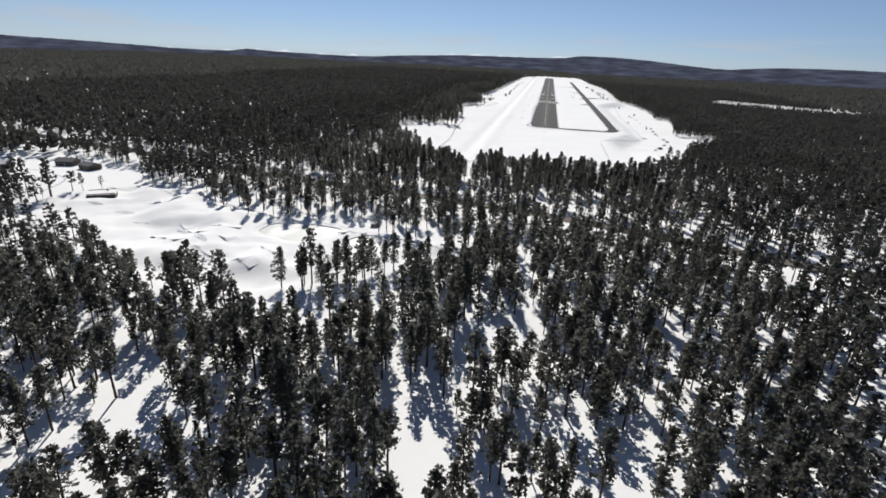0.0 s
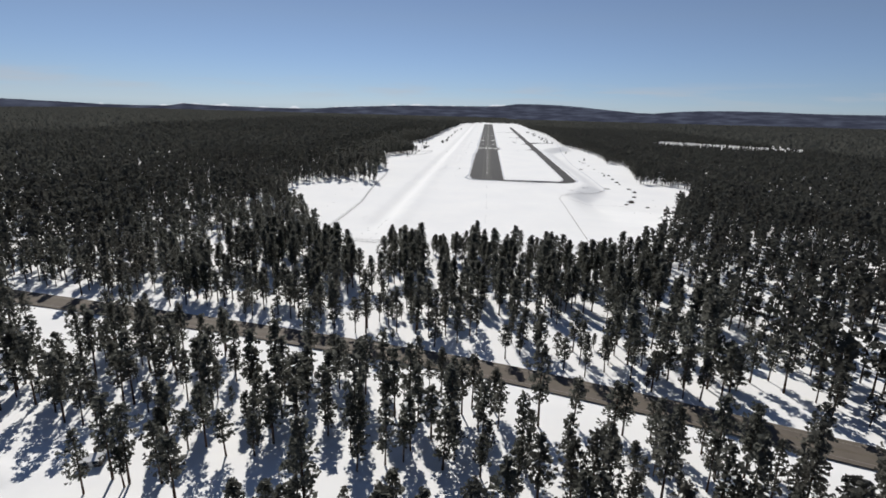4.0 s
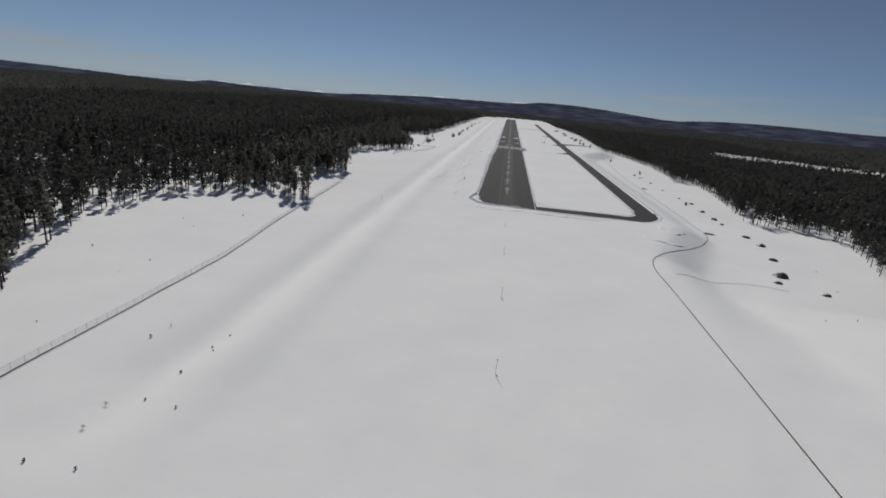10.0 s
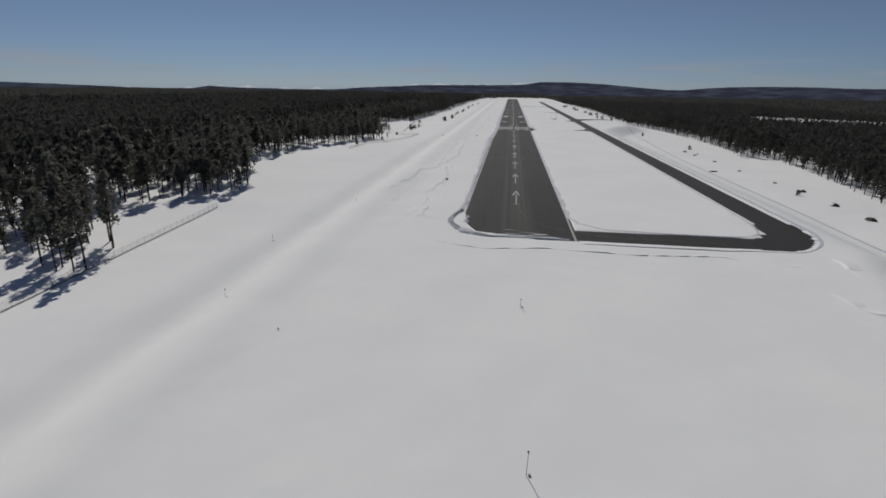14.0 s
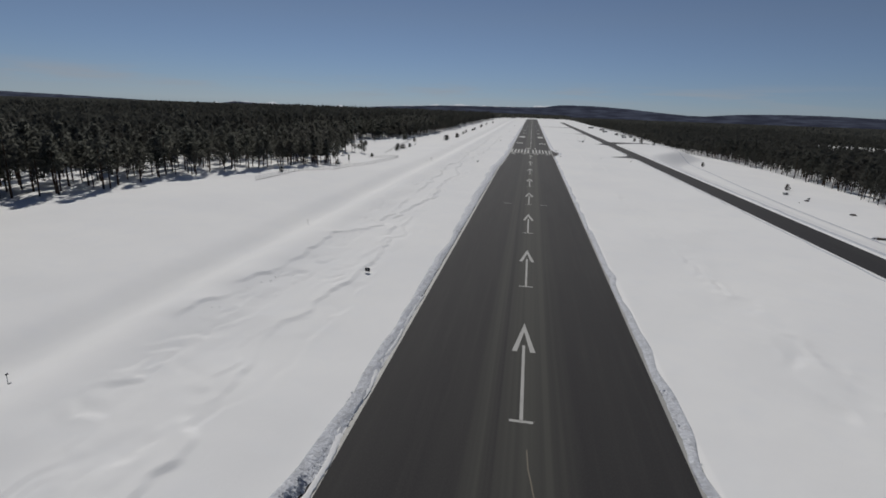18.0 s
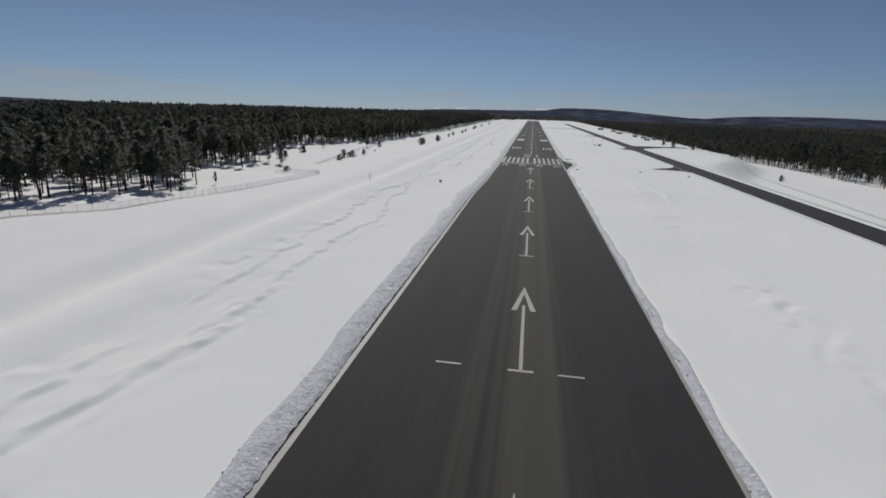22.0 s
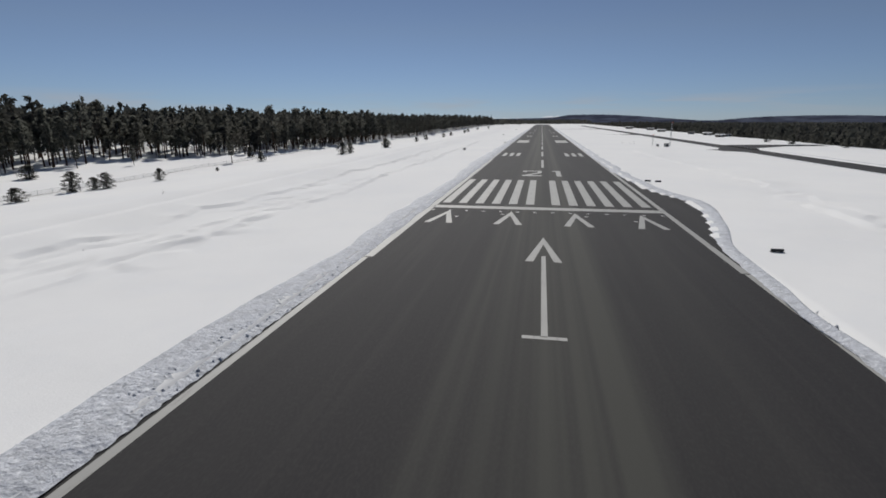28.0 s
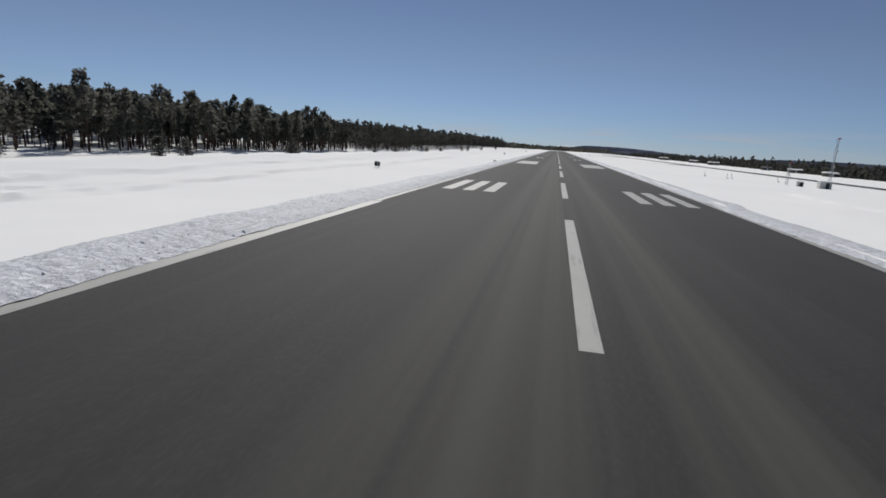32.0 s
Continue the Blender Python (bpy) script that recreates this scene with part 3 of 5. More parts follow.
def ribbon(line, half, z, step=6.0, soft=3):
    """A strip along a polyline: verts and quads."""
    p = np.array(line, float)
    seg = np.hypot(*np.diff(p, axis=0).T)
    s = np.r_[0, np.cumsum(seg)]
    u = np.linspace(0, s[-1], int(s[-1] / step) + 2)
    x, y = np.interp(u, s, p[:, 0]), np.interp(u, s, p[:, 1])
    k = np.ones(2 * soft + 1) / (2 * soft + 1)
    x[soft:-soft], y[soft:-soft] = np.convolve(x, k, "valid"), np.convolve(y, k, "valid")
    tx, ty = np.gradient(x), np.gradient(y)
    n = np.hypot(tx, ty)
    nx_, ny_ = -ty / n, tx / n
    offs = [half] if np.isscalar(half) else half
    if np.isscalar(half):
        offs = [-half, half]
    rows = [np.stack([x + nx_ * o, y + ny_ * o, np.full_like(x, z) if np.isscalar(z) else z(x + nx_ * o, y + ny_ * o)], -1) for o in offs]
    v = np.concatenate(rows)
    m = len(x)
    q = []
    for r in range(len(offs) - 1):
        a = np.arange(m - 1) + r * m
        q.append(np.stack([a, a + 1, a + 1 + m, a + m], -1)[:, ::-1])
    return v, np.concatenate(q)


v, q = ribbon(ROAD, 6.2, 0.62)
road = put("road", mesh_np("road", v, q, ROAD_TOP), None, "two-lane highway with wet tan-brown asphalt between snowy verges", "road", kind="structure")
for off, mat in ((-0.16, FADED), (0.16, FADED), (4.2, WORN), (-4.2, WORN)):
    v, q = ribbon([(x, y) for x, y in ROAD], [off - 0.08, off + 0.08], 0.636)
    put("lane_line", mesh_np("lane_line", v, q, mat), road)

# ---- forest ----
rng = np.random.RandomState(7)


def trunk_np(h, r, sides, lean, base=0.0):
    a = np.arange(sides) * 2 * np.pi / sides
    lo = np.stack([r * np.cos(a), r * np.sin(a), np.full(sides, base - 0.6)], -1)
    hi = np.stack([0.25 * r * np.cos(a) + lean[0], 0.25 * r * np.sin(a) + lean[1], np.full(sides, h)], -1)
    i = np.arange(sides)
    j = (i + 1) % sides
    return np.concatenate([lo, hi]), np.concatenate([np.stack([i, j, j + sides], -1), np.stack([i, j + sides, i + sides], -1)])


def crown_np(rs, h, clumps, tris, size, lean, width=0.15, low=0.36, core=0):
    """Ponderosa crown: rounded tufts of needles at the branch ends, open between them."""
    def outline(u):
        return 0.60 + 0.40 * min(1.0, u / 0.3) if u < 0.3 else max(0.0, 1 - ((u - 0.3) / 0.74) ** bow) ** 0.78

    lop, phase, bow = rs.uniform(0, 2 * np.pi), rs.uniform(0, 6.28), rs.uniform(1.45, 2.3)
    vs = []
    for c in range(clumps):
        u = (c + rs.uniform(0, 1)) / clumps
        a = phase + 2.4 * c + rs.uniform(-0.6, 0.6)
        reach = width * h * outline(u) * rs.uniform(0.35, 1.15) * (0.84 + 0.30 * np.cos(a - lop))
        puff = h * rs.uniform(0.028, 0.066) * (1.05 - 0.4 * u) * (1 + 3.2 / clumps)
        out = np.array([np.cos(a), np.sin(a), 0.25])
        mid = np.array([lean[0] * u, lean[1] * u, h * (low + (0.965 - low) * u)]) + out * reach
        d = rs.normal(size=(tris, 3))
        d /= np.linalg.norm(d, axis=1)[:, None]
        centre = mid + d * puff * np.cbrt(rs.uniform(0.15, 1.0, (tris, 1))) * (1.0, 1.0, 0.72)
        inward = rs.rand(tris, 1) < 0.16
        centre = np.where(inward, centre - out * reach * rs.uniform(0.2, 0.8, (tris, 1)), centre)
        ways = d * 0.8 + out * 0.4 + rs.normal(size=(tris, 3)) * 0.45
        ways /= np.linalg.norm(ways, axis=1)[:, None]
        side = np.cross(ways, rs.normal(size=(tris, 3)))
        side /= np.linalg.norm(side, axis=1)[:, None]
        k = size * h * rs.uniform(0.7, 1.25, (tris, 1))
        vs.append(np.stack([centre + ways * k * 0.5 + side * k * 0.42, centre - ways * k * 0.6, centre + ways * k * 0.5 - side * k * 0.42], 1))
    v = np.concatenate(vs).reshape(-1, 3)
    return v, np.arange(len(v)).reshape(-1, 3)


def limbs_np(rs, h, count, lean):
    vs, fs = [], []
    for c in range(count):
        u = rs.uniform(0.28, 0.9)
        a = rs.uniform(0, 2 * np.pi)
        n = 0.14 * h * (1 - 0.5 * abs(u - 0.5))
        p = np.array([lean[0] * u, lean[1] * u, h * u])
        e = p + n * np.array([np.cos(a), np.sin(a), rs.uniform(0.05, 0.35)])
        w = 0.006 * h
        o = 3 * 2 * c
        for q, k in ((p, 1.0), (e, 0.3)):
            vs += [q + (0, 0, w * k), q + (w * k * np.sin(a), -w * k * np.cos(a), -w * k), q + (-w * k * np.sin(a), w * k * np.cos(a), -w * k)]
        for i in range(3):
            j = (i + 1) % 3
            fs += [(o + i, o + j, o + 3 + j), (o + i, o + 3 + j, o + 3 + i)]
    return np.array(vs), np.array(fs)


def far_pine_np(rs, h, count=10):
    """A far pine: a few broad crossing sprays in a tapering crown."""
    u = (np.arange(count) + rs.uniform(0, 1, count)) / count
    a = rs.uniform(0, 2 * np.pi, count)
    r = 0.11 * h * (1 - 0.75 * u) * rs.uniform(0.3, 1.2, count)
    c = np.stack([r * np.cos(a), r * np.sin(a), h * (0.34 + 0.6 * u)], -1)
    ways = rs.normal(size=(count, 3)) + (0, 0, 0.4)
    ways /= np.linalg.norm(ways, axis=1)[:, None]
    side = np.cross(ways, rs.normal(size=(count, 3)))
    side /= np.linalg.norm(side, axis=1)[:, None]
    s = 0.23 * h * (1.1 - 0.55 * u)[:, None]
    v = np.stack([c - ways * s * 0.6 + side * s * 0.6, c + ways * s * 0.9, c - ways * s * 0.6 - side * s * 0.6], 1).reshape(-1, 3)
    return v, np.arange(3 * count).reshape(-1, 3)


def scatter_np(protos, place, scale, turn, which):
    """Many copies of a few small meshes as one pair of arrays."""
    vs, fs, base = [], [], 0
    for n, (v, f) in enumerate(protos):
        m = which == n
        k = m.sum()
        if not k:
            continue
        c, s = np.cos(turn[m])[:, None], np.sin(turn[m])[:, None]
        x = (v[None, :, 0] * c - v[None, :, 1] * s) * scale[m][:, None] + place[m][:, 0:1]
        y = (v[None, :, 0] * s + v[None, :, 1] * c) * scale[m][:, None] + place[m][:, 1:2]
        z = v[None, :, 2] * scale[m][:, None] * (0.9 + 0.2 * np.sin(turn[m] * 7))[:, None] + place[m][:, 2:3]
        vs.append(np.stack([x, y, z], -1).reshape(-1, 3))
        fs.append((f[None] + (base + np.arange(k) * len(v))[:, None, None]).reshape(-1, 3))
        base += k * len(v)
    return np.concatenate(vs), np.concatenate(fs)


def open_ground(x, y):
    """Where no tree stands."""
    hit = inside(x, y, AIRFIELD) | inside(x, y, GOLF) | inside(x, y, YARD) | inside(x, y, STRIP) | inside(x, y, FAR_FIELD)
    for gap in CLEARINGS:
        hit |= inside(x, y, gap)
    hit |= from_line(x, y + 6, ROAD) < 13
    hit |= from_line(x, y, [(-300, -1092), (-200, -1100), (-80, -1120), (30, -1130)]) < 3.5
    return hit


def stand(x0, x1, y0, y1, step, keep, gap_scale, gap_level):
    nx_, ny_ = int((x1 - x0) / step), int((y1 - y0) / step)
    i, j = np.meshgrid(np.arange(nx_), np.arange(ny_))
    x = x0 + (i + rng.uniform(0.05, 0.95, i.shape)) * step
    y = y0 + (j + rng.uniform(0.05, 0.95, i.shape)) * step
    x, y = x.ravel(), y.ravel()
    ok = (rng.rand(len(x)) < keep) & ~open_ground(x, y)
    ok &= 0.65 * value_noise(x, y, gap_scale, 11) + 0.35 * value_noise(x, y, gap_scale * 0.35, 12) > gap_level
    return x[ok], y[ok]


def in_middle(x, y):
    """The part of the wood that the path passes near."""
    a = (x > -430) & (x < 300) & (y > -1500) & (y < -380)
    return a | ((x > -330) & (x < -120) & (y >= -380) & (y < 760)) | ((x > 180) & (x < 300) & (y >= -380) & (y < 300))


mx, my = stand(-430, 300, -1500, 760, 7.6, 0.95, 26, 0.255)
thin = (my < -1010) & (my > -1400) & (value_noise(mx, my, 19, 17) < np.where((my > -1112) & (mx < 20), 0.10, np.where((mx > -40) & (my > -1190), 0.36, 0.25)))
thin |= (my > -1052) & (my < -895) & (mx > -170) & (mx < 120) & (value_noise(mx, my, 14, 18) < np.where(mx > -75, 0.39, 0.32))
mx, my = mx[~thin], my[~thin]
ok = in_middle(mx, my)
mx, my = mx[ok], my[ok]
hero = (mx > -150) & (mx < 100) & (my > -1008) & (my < -905)
hx, hy = mx[hero], my[hero]
mx, my = mx[~hero], my[~hero]

rs = np.random.RandomState(21)


def wood(name, x, y, clumps, tris, spray, core, label, width=(0.115, 0.17), low=(0.22, 0.40), grown=1.0, needles=NEEDLES):
    """A stand of pines joined into one mesh of crowns, with their trunks."""
    crowns, trunks = [], []
    for n in range(8):
        lean = rs.uniform(-0.5, 0.5, 2)
        crowns.append(crown_np(rs, 16.0, clumps, tris, spray, lean, rs.uniform(*width), rs.uniform(*low), core))
        trunks.append(trunk_np(14.5, 0.26, 5, lean))
    place = np.stack([x, y, ground_z(x, y)], -1)
    size = grown * rng.uniform(0.9, 1.6, len(x)) * (0.85 + 0.3 * value_noise(x, y, 70, 9))
    young = rng.rand(len(x)) < 0.12
    size = np.where(young, size * 0.5, size)
    turn, which = rng.uniform(0, 6.283, len(x)), rng.randint(0, 8, len(x))
    v, f = scatter_np(crowns, place, size, turn, which)
    root = put(name, mesh_np(name, v, f, needles), None, label, "forest", kind="stuff")
    v, f = scatter_np(trunks, place, size, turn, which)
    put("trunks", mesh_np("trunks", v, f, BARK), root, "bare brown pine trunks", kind="stuff")


near = (mx > -235) & (mx < 110) & (my > -1400) & (my < -985)
near |= (mx > -200) & (mx < -100) & (my > -985) & (my < -560)
wood("pine_wood", mx[near], my[near], 36, 12, 0.047, 0, "open wood of dark green ponderosa pines on sunlit snow", grown=np.interp(my[near], [-1230, -1150], [1.10, 1.0]))
edge = ~near & (mx > np.where(my > -160, -262, -225)) & (mx < -100) & (my > -560) & (my < 480)
wood("pine_wood", mx[edge], my[edge], 32, 13, 0.052, 0, "edge of a pine wood with full dark crowns along open snow", (0.15, 0.205), (0.28, 0.46), np.interp(my[edge], [-250, -100, 60, 480], [1.12, 1.16, 1.22, 1.18]))
near |= edge
wood("pine_forest", mx[~near], my[~near], 14, 5, 0.10, 0, "dense stand of dark green ponderosa pines on snow", needles=SHADED_NEEDLES, grown=np.where((my[~near] > -150) & (mx[~near] < -100), 1.14, 1.0))

fx, fy = stand(-1050, 950, -1500, 1700, 9.6, 0.97, 45, 0.15)
ok = ~in_middle(fx, fy)
fx, fy = fx[ok], fy[ok]
far_protos = [far_pine_np(rs, 16.0) for _ in range(12)]
place = np.stack([fx, fy, ground_z(fx, fy)], -1)
v, f = scatter_np(far_protos, place, rng.uniform(0.95, 1.55, len(fx)) * np.where((fx < -100) & (fy > 200), 1.2, 1.0), rng.uniform(0, 6.283, len(fx)), rng.randint(0, 12, len(fx)))
put("distant_pines", mesh_np("distant_pines", v, f, SHADED_NEEDLES), None, "wide dark pine forest stretching away over flat snow", "forest", kind="stuff")
stem = trunk_np(9, 0.25, 3, (0, 0))
near_f = (np.abs(fx + 20) < 380)
v, f = scatter_np([stem], place[near_f], np.ones(near_f.sum()), np.zeros(near_f.sum()), np.zeros(near_f.sum(), int))
put("distant_trunks", mesh_np("distant_trunks", v, f, BARK), None, "brown trunks of the farther pines", "forest", kind="stuff")

# closed canopy towards the horizon
cx_, cy_ = np.meshgrid(np.arange(-4700, 4701, 14.0), np.arange(-1500, 4850, 14.0))
cx_, cy_ = cx_.ravel(), cy_.ravel()
inner = (cx_ > -1040) & (cx_ < 940) & (cy_ < 1690)
ok = ~inner & ~open_ground(cx_, cy_) & (0.6 * value_noise(cx_, cy_, 120, 15) + 0.4 * value_noise(cx_, cy_, 34, 16) > 0.235)
ok &= np.abs(cx_) < 900 + 0.95 * (cy_ + 1500)
cx_, cy_ = cx_[ok], cy_[ok]
n_ = len(cx_)
c = np.stack([cx_ + rng.uniform(-7, 7, n_), cy_ + rng.uniform(-7, 7, n_), rng.uniform(4, 15, n_)], -1)
c[:, 2] += far_drop(c[:, 0], c[:, 1]) + np.where((c[:, 0] > 190) & (c[:, 1] > -760), -14.0, 0.0)
ways = rng.normal(size=(n_, 3)) * 0.3 + (0, 0, 1.0)
ways /= np.linalg.norm(ways, axis=1)[:, None]
side = np.cross(ways, rng.normal(size=(n_, 3)) * (1, 1, 0.3))
side /= np.linalg.norm(side, axis=1)[:, None]
s = rng.uniform(8.5, 12.5, (n_, 1))
v = np.stack([c - ways * s * 0.5 + side * s * 0.75, c + ways * s * 0.75, c - ways * s * 0.5 - side * s * 0.75], 1).reshape(-1, 3)
put("forest_canopy", mesh_np("forest_canopy", v, np.arange(3 * n_).reshape(-1, 3), SHADED_NEEDLES), None, "closed dark pine canopy far off with small snowy gaps", "forest", kind="stuff")


# single pines that the path passes nearest
def pine_proto(seed, h, width, low):
    rs = np.random.RandomState(seed)
    lean = rs.uniform(-0.5, 0.5, 2)
    root = empty("pine_tree", (0, 0, -200), "tall ponderosa pine with dark green crown, rooted in snow", "tree", "pines by the perimeter fence")
    v, f = crown_np(rs, h, 60, 24, 0.032, lean, width * 0.84, low - 0.08)
    put("crown", mesh_np("crown", v, f, NEEDLES), root)
    tv, tf = trunk_np(h * 0.95, 0.017 * h, 7, lean)
    lv, lf = limbs_np(rs, h, 16, lean)
    put("trunk", mesh_np("trunk", np.concatenate([tv, lv]), np.concatenate([tf, lf + len(tv)]), BARK), root)
    return root


protos = [pine_proto(100 + n, 16.0, w, lo) for n, (w, lo) in enumerate(((0.17, 0.36), (0.19, 0.30), (0.15, 0.42), (0.20, 0.27), (0.175, 0.38), (0.15, 0.32)))]
spots = [(x, y, rng.uniform(1.05, 1.6)) for x, y in zip(hx, hy)][:240]
# lone trees and saplings on the open snow beside the runway
LONE = [(-147, -150, 0.4), (-177, -26, 0.9), (-184, -64, 1.15), (-172, -33, 0.75), (-176, 172, 0.95), (-213, 140, 0.7), (-203, -15, 1.0), (-196, -90, 1.1), (-222, 60, 0.9), (-205, 250, 0.8), (-228, 120, 1.0),
        ]
# young trees: place, height, breadth
YOUNG = [(-152, 24, 4.4, 5.4), (-157, 48, 7.3, 6.0), (-154, 54, 4.6, 4.0), (-152, 57, 5.8, 5.6), (-150, 81, 5.0, 4.0), (-152, 122, 1.8, 1.8), (-126, 217, 8.2, 6.4), (-125.6, 229, 7.6, 5.6), (-119.4, 290, 6.8, 7.0), (-121, 296, 7.6, 5.2), (-126, 420, 5.0, 4.0), (-127, 470, 6.0, 5.0), (-124, 560, 5.5, 5.0),
         (-128, 640, 5.5, 5.0), (-126, 760, 6.0, 5.0), (-130, 830, 6.5, 6.0), (-153, -67, 3.2, 2.6), (-156, -58, 3.6, 3.6), (-147, -175, 4.0, 3.4), (-128, 960, 6.0, 5.0), (-119, 1090, 6.0, 5.0), (-168, 190, 6.0, 5.0), (-190, 215, 7.0, 6.0), (-196, 20, 5.0, 6.0), (-205, 75, 6.0, 7.0),
         (205, -105, 5.0, 4.0), (190, 60, 5.0, 4.0), (178, 250, 6.0, 5.0), (170, 300, 7.0, 6.0), (165, 330, 6.0, 5.0), (188, -380, 4.0, 3.0), (-150, -262, 3.6, 3.0)]
# front row behind the fence: place and height
FRONT = [(-60, -908, 18), (-55, -909, 16), (-48, -909, 14), (-45, -910, 16), (-43, -909, 15), (-33.5, -908, 11.5), (-27, -908, 13.5), (-21, -907, 13.5), (-16, -906, 12.5), (-12.5, -907, 16), (-8.4, -906, 19.5), (-5.5, -906, 22.5), (-0.5, -905, 17),
         (7, -909, 17), (14, -911, 16), (22, -908, 18), (-96, -909, 18), (-100, -914, 15), (-56, -921, 17), (-43, -922, 16), (-30, -924, 17), (-25, -921, 15), (-18, -923, 16), (-3, -921, 17), (13, -920, 16), (-45, -930, 19), (-27, -930, 18), (-9, -928, 18), (-81, -938, 21), (-89, -943, 20)]
spots += [(x, y, tall / 15.8) for x, y, tall in FRONT]
spots += LONE
POND_SIDE = [(-185, -1126, 1.15), (-149, -1113, 1.35), (-210, -1115, 1.1), (-86, -1114, 0.85), (-97, -1210, 1.25), (-93, -1202, 1.2), (-89, -1199, 1.3), (-81, -1198, 1.2), (-79, -1190, 1.25), (-72, -1191, 1.15), (-69, -1185, 1.3), (-63, -1181, 1.25), (-52, -1184, 1.2), (-43, -1194, 1.1), (-42, -1180, 1.3),
             (-49, -1145, 1.25), (-38, -1150, 1.2), (-23, -1178, 1.25), (-18, -1175, 1.3), (-60, -1190, 1.2), (-33, -1188, 1.2), (-104, -1214, 1.2), (-112, -1221, 1.3)]
for n, (x, y, s) in enumerate(spots + POND_SIDE):
    one = copy_thing(protos[n % 6], pose(x, y, float(ground_z(np.array([x]), np.array([y]))[0]) - 0.05, 0, 0, (n * 67) % 360) @ Matrix.Diagonal((s, s, s, 1)))
    if n >= len(spots):
        tagged(one, "tall ponderosa pine with rounded dark crown beside frozen ponds", "tree", "pines beside the frozen ponds")
for n, (x, y, tall, wide) in enumerate(YOUNG):
    k, w = tall / (16.0 * 0.78), wide / 5.0
    one = copy_thing(protos[(1, 3)[n % 2]], pose(x, y, float(ground_z(np.array([x]), np.array([y]))[0]) - 0.05, 0, 0, (n * 83) % 360) @ Matrix.Diagonal((w, w, k, 1)) @ Matrix.Translation((0, 0, -0.22 * 16)))
    tagged(one, "small young pine standing alone in open snow", "tree", "young pines beside the runway")
for p in protos:
    for o in (*p.children_recursive, p):
        bpy.data.objects.remove(o)
# ---- ploughed banks along the pavement ----


def gz(x, y):
    return float(ground_z(np.array([float(x)]), np.array([float(y)]))[0])


def bank(name, line, widths, heights, step, seed, label, material=BERM, rough=1.0, clods=1.3):
    """A lumpy bank of ploughed snow: line of inner points, width outwards (to the left of the way), crest height."""
    p = np.array(line, float)
    s = np.r_[0, np.cumsum(np.hypot(*np.diff(p, axis=0).T))]
    u = np.arange(0, s[-1], step)
    x, y = np.interp(u, s, p[:, 0]), np.interp(u, s, p[:, 1])
    w, hgt = np.interp(u, s, widths), np.interp(u, s, heights)
    k = np.ones(5) / 5
    x[2:-2], y[2:-2] = np.convolve(x, k, "valid"), np.convolve(y, k, "valid")
    tx, ty = np.gradient(x), np.gradient(y)
    n = np.hypot(tx, ty) + 1e-9
    ox, oy = -ty / n, tx / n
    rs = np.random.RandomState(seed)
    cols = 9
    rows = []
    for c in range(cols):
        f = c / (cols - 1)
        prof = np.sin(np.pi * min(1.0, 0.06 + f * 0.94)) ** 0.7
        lump = rough * ((value_noise(u + 100 * seed, np.full_like(u, c * 2.3), 2.6, seed) - 0.4) * 0.9 + (rs.rand(len(u)) - 0.5) * 0.5)
        z = 0.02 + hgt * prof * (0.75 + 0.5 * lump) + (0.30 * f if c else -0.05)
        wob = (value_noise(u, np.full_like(u, seed), 9.0, seed + 1) - 0.5) * 1.6 * (0.4 if c == 0 else 1.0) + ((rs.rand(len(u)) - 0.5) * 0.25 if c < 2 else 0)
        rows.append(np.stack([x + ox * (w * f + wob), y + oy * (w * f + wob), z - (0.35 if c == cols - 1 else 0)], -1))
    root = empty(name, (x[0], y[0], 0), label, "snow bank", "ploughed snow banks")
    grid = np.stack(rows) - np.array([x[0], y[0], 0])
    for k0 in range(0, len(u) - 1, 70):
        piece = grid[:, k0:k0 + 71]
        m = piece.shape[1]
        if m < 2:
            continue
        a = np.arange(m - 1)
        q = np.concatenate([np.stack([a + r * m, a + 1 + r * m, a + 1 + (r + 1) * m, a + (r + 1) * m], -1) for r in range(cols - 1)])
        put("bank_section", mesh_np("bank_section", piece.reshape(-1, 3), q, material, True), root)
    # clods thrown up by the plough
    ico = np.array([(0, 0, 1), (0.9, 0, 0.2), (0.28, 0.85, 0.15), (-0.73, 0.53, 0.2), (-0.73, -0.53, 0.1), (0.28, -0.85, 0.2), (0, 0, -0.7)])
    tri = np.array([(0, 1 + i, 1 + (i + 1) % 5) for i in range(5)] + [(6, 1 + (i + 1) % 5, 1 + i) for i in range(5)])
    n_ = int(s[-1] * clods * rough)
    pick, f = rs.randint(2, len(u) - 2, n_), np.clip(rs.normal(0.48, 0.22, n_), 0.08, 0.95)
    lay = np.stack([x[pick] + ox[pick] * w[pick] * f - x[0], y[pick] + oy[pick] * w[pick] * f - y[0], hgt[pick] * np.sin(np.pi * f) ** 0.7 * 0.75 + 0.1 * f], -1)
    v, t = scatter_np([(ico, tri)], lay, rs.uniform(0.06, 0.19, n_), rs.uniform(0, 6.28, n_), np.zeros(n_, int))
    put("snow_clods", mesh_np("snow_clods", v, t, BERM), root, kind="stuff")
    return root


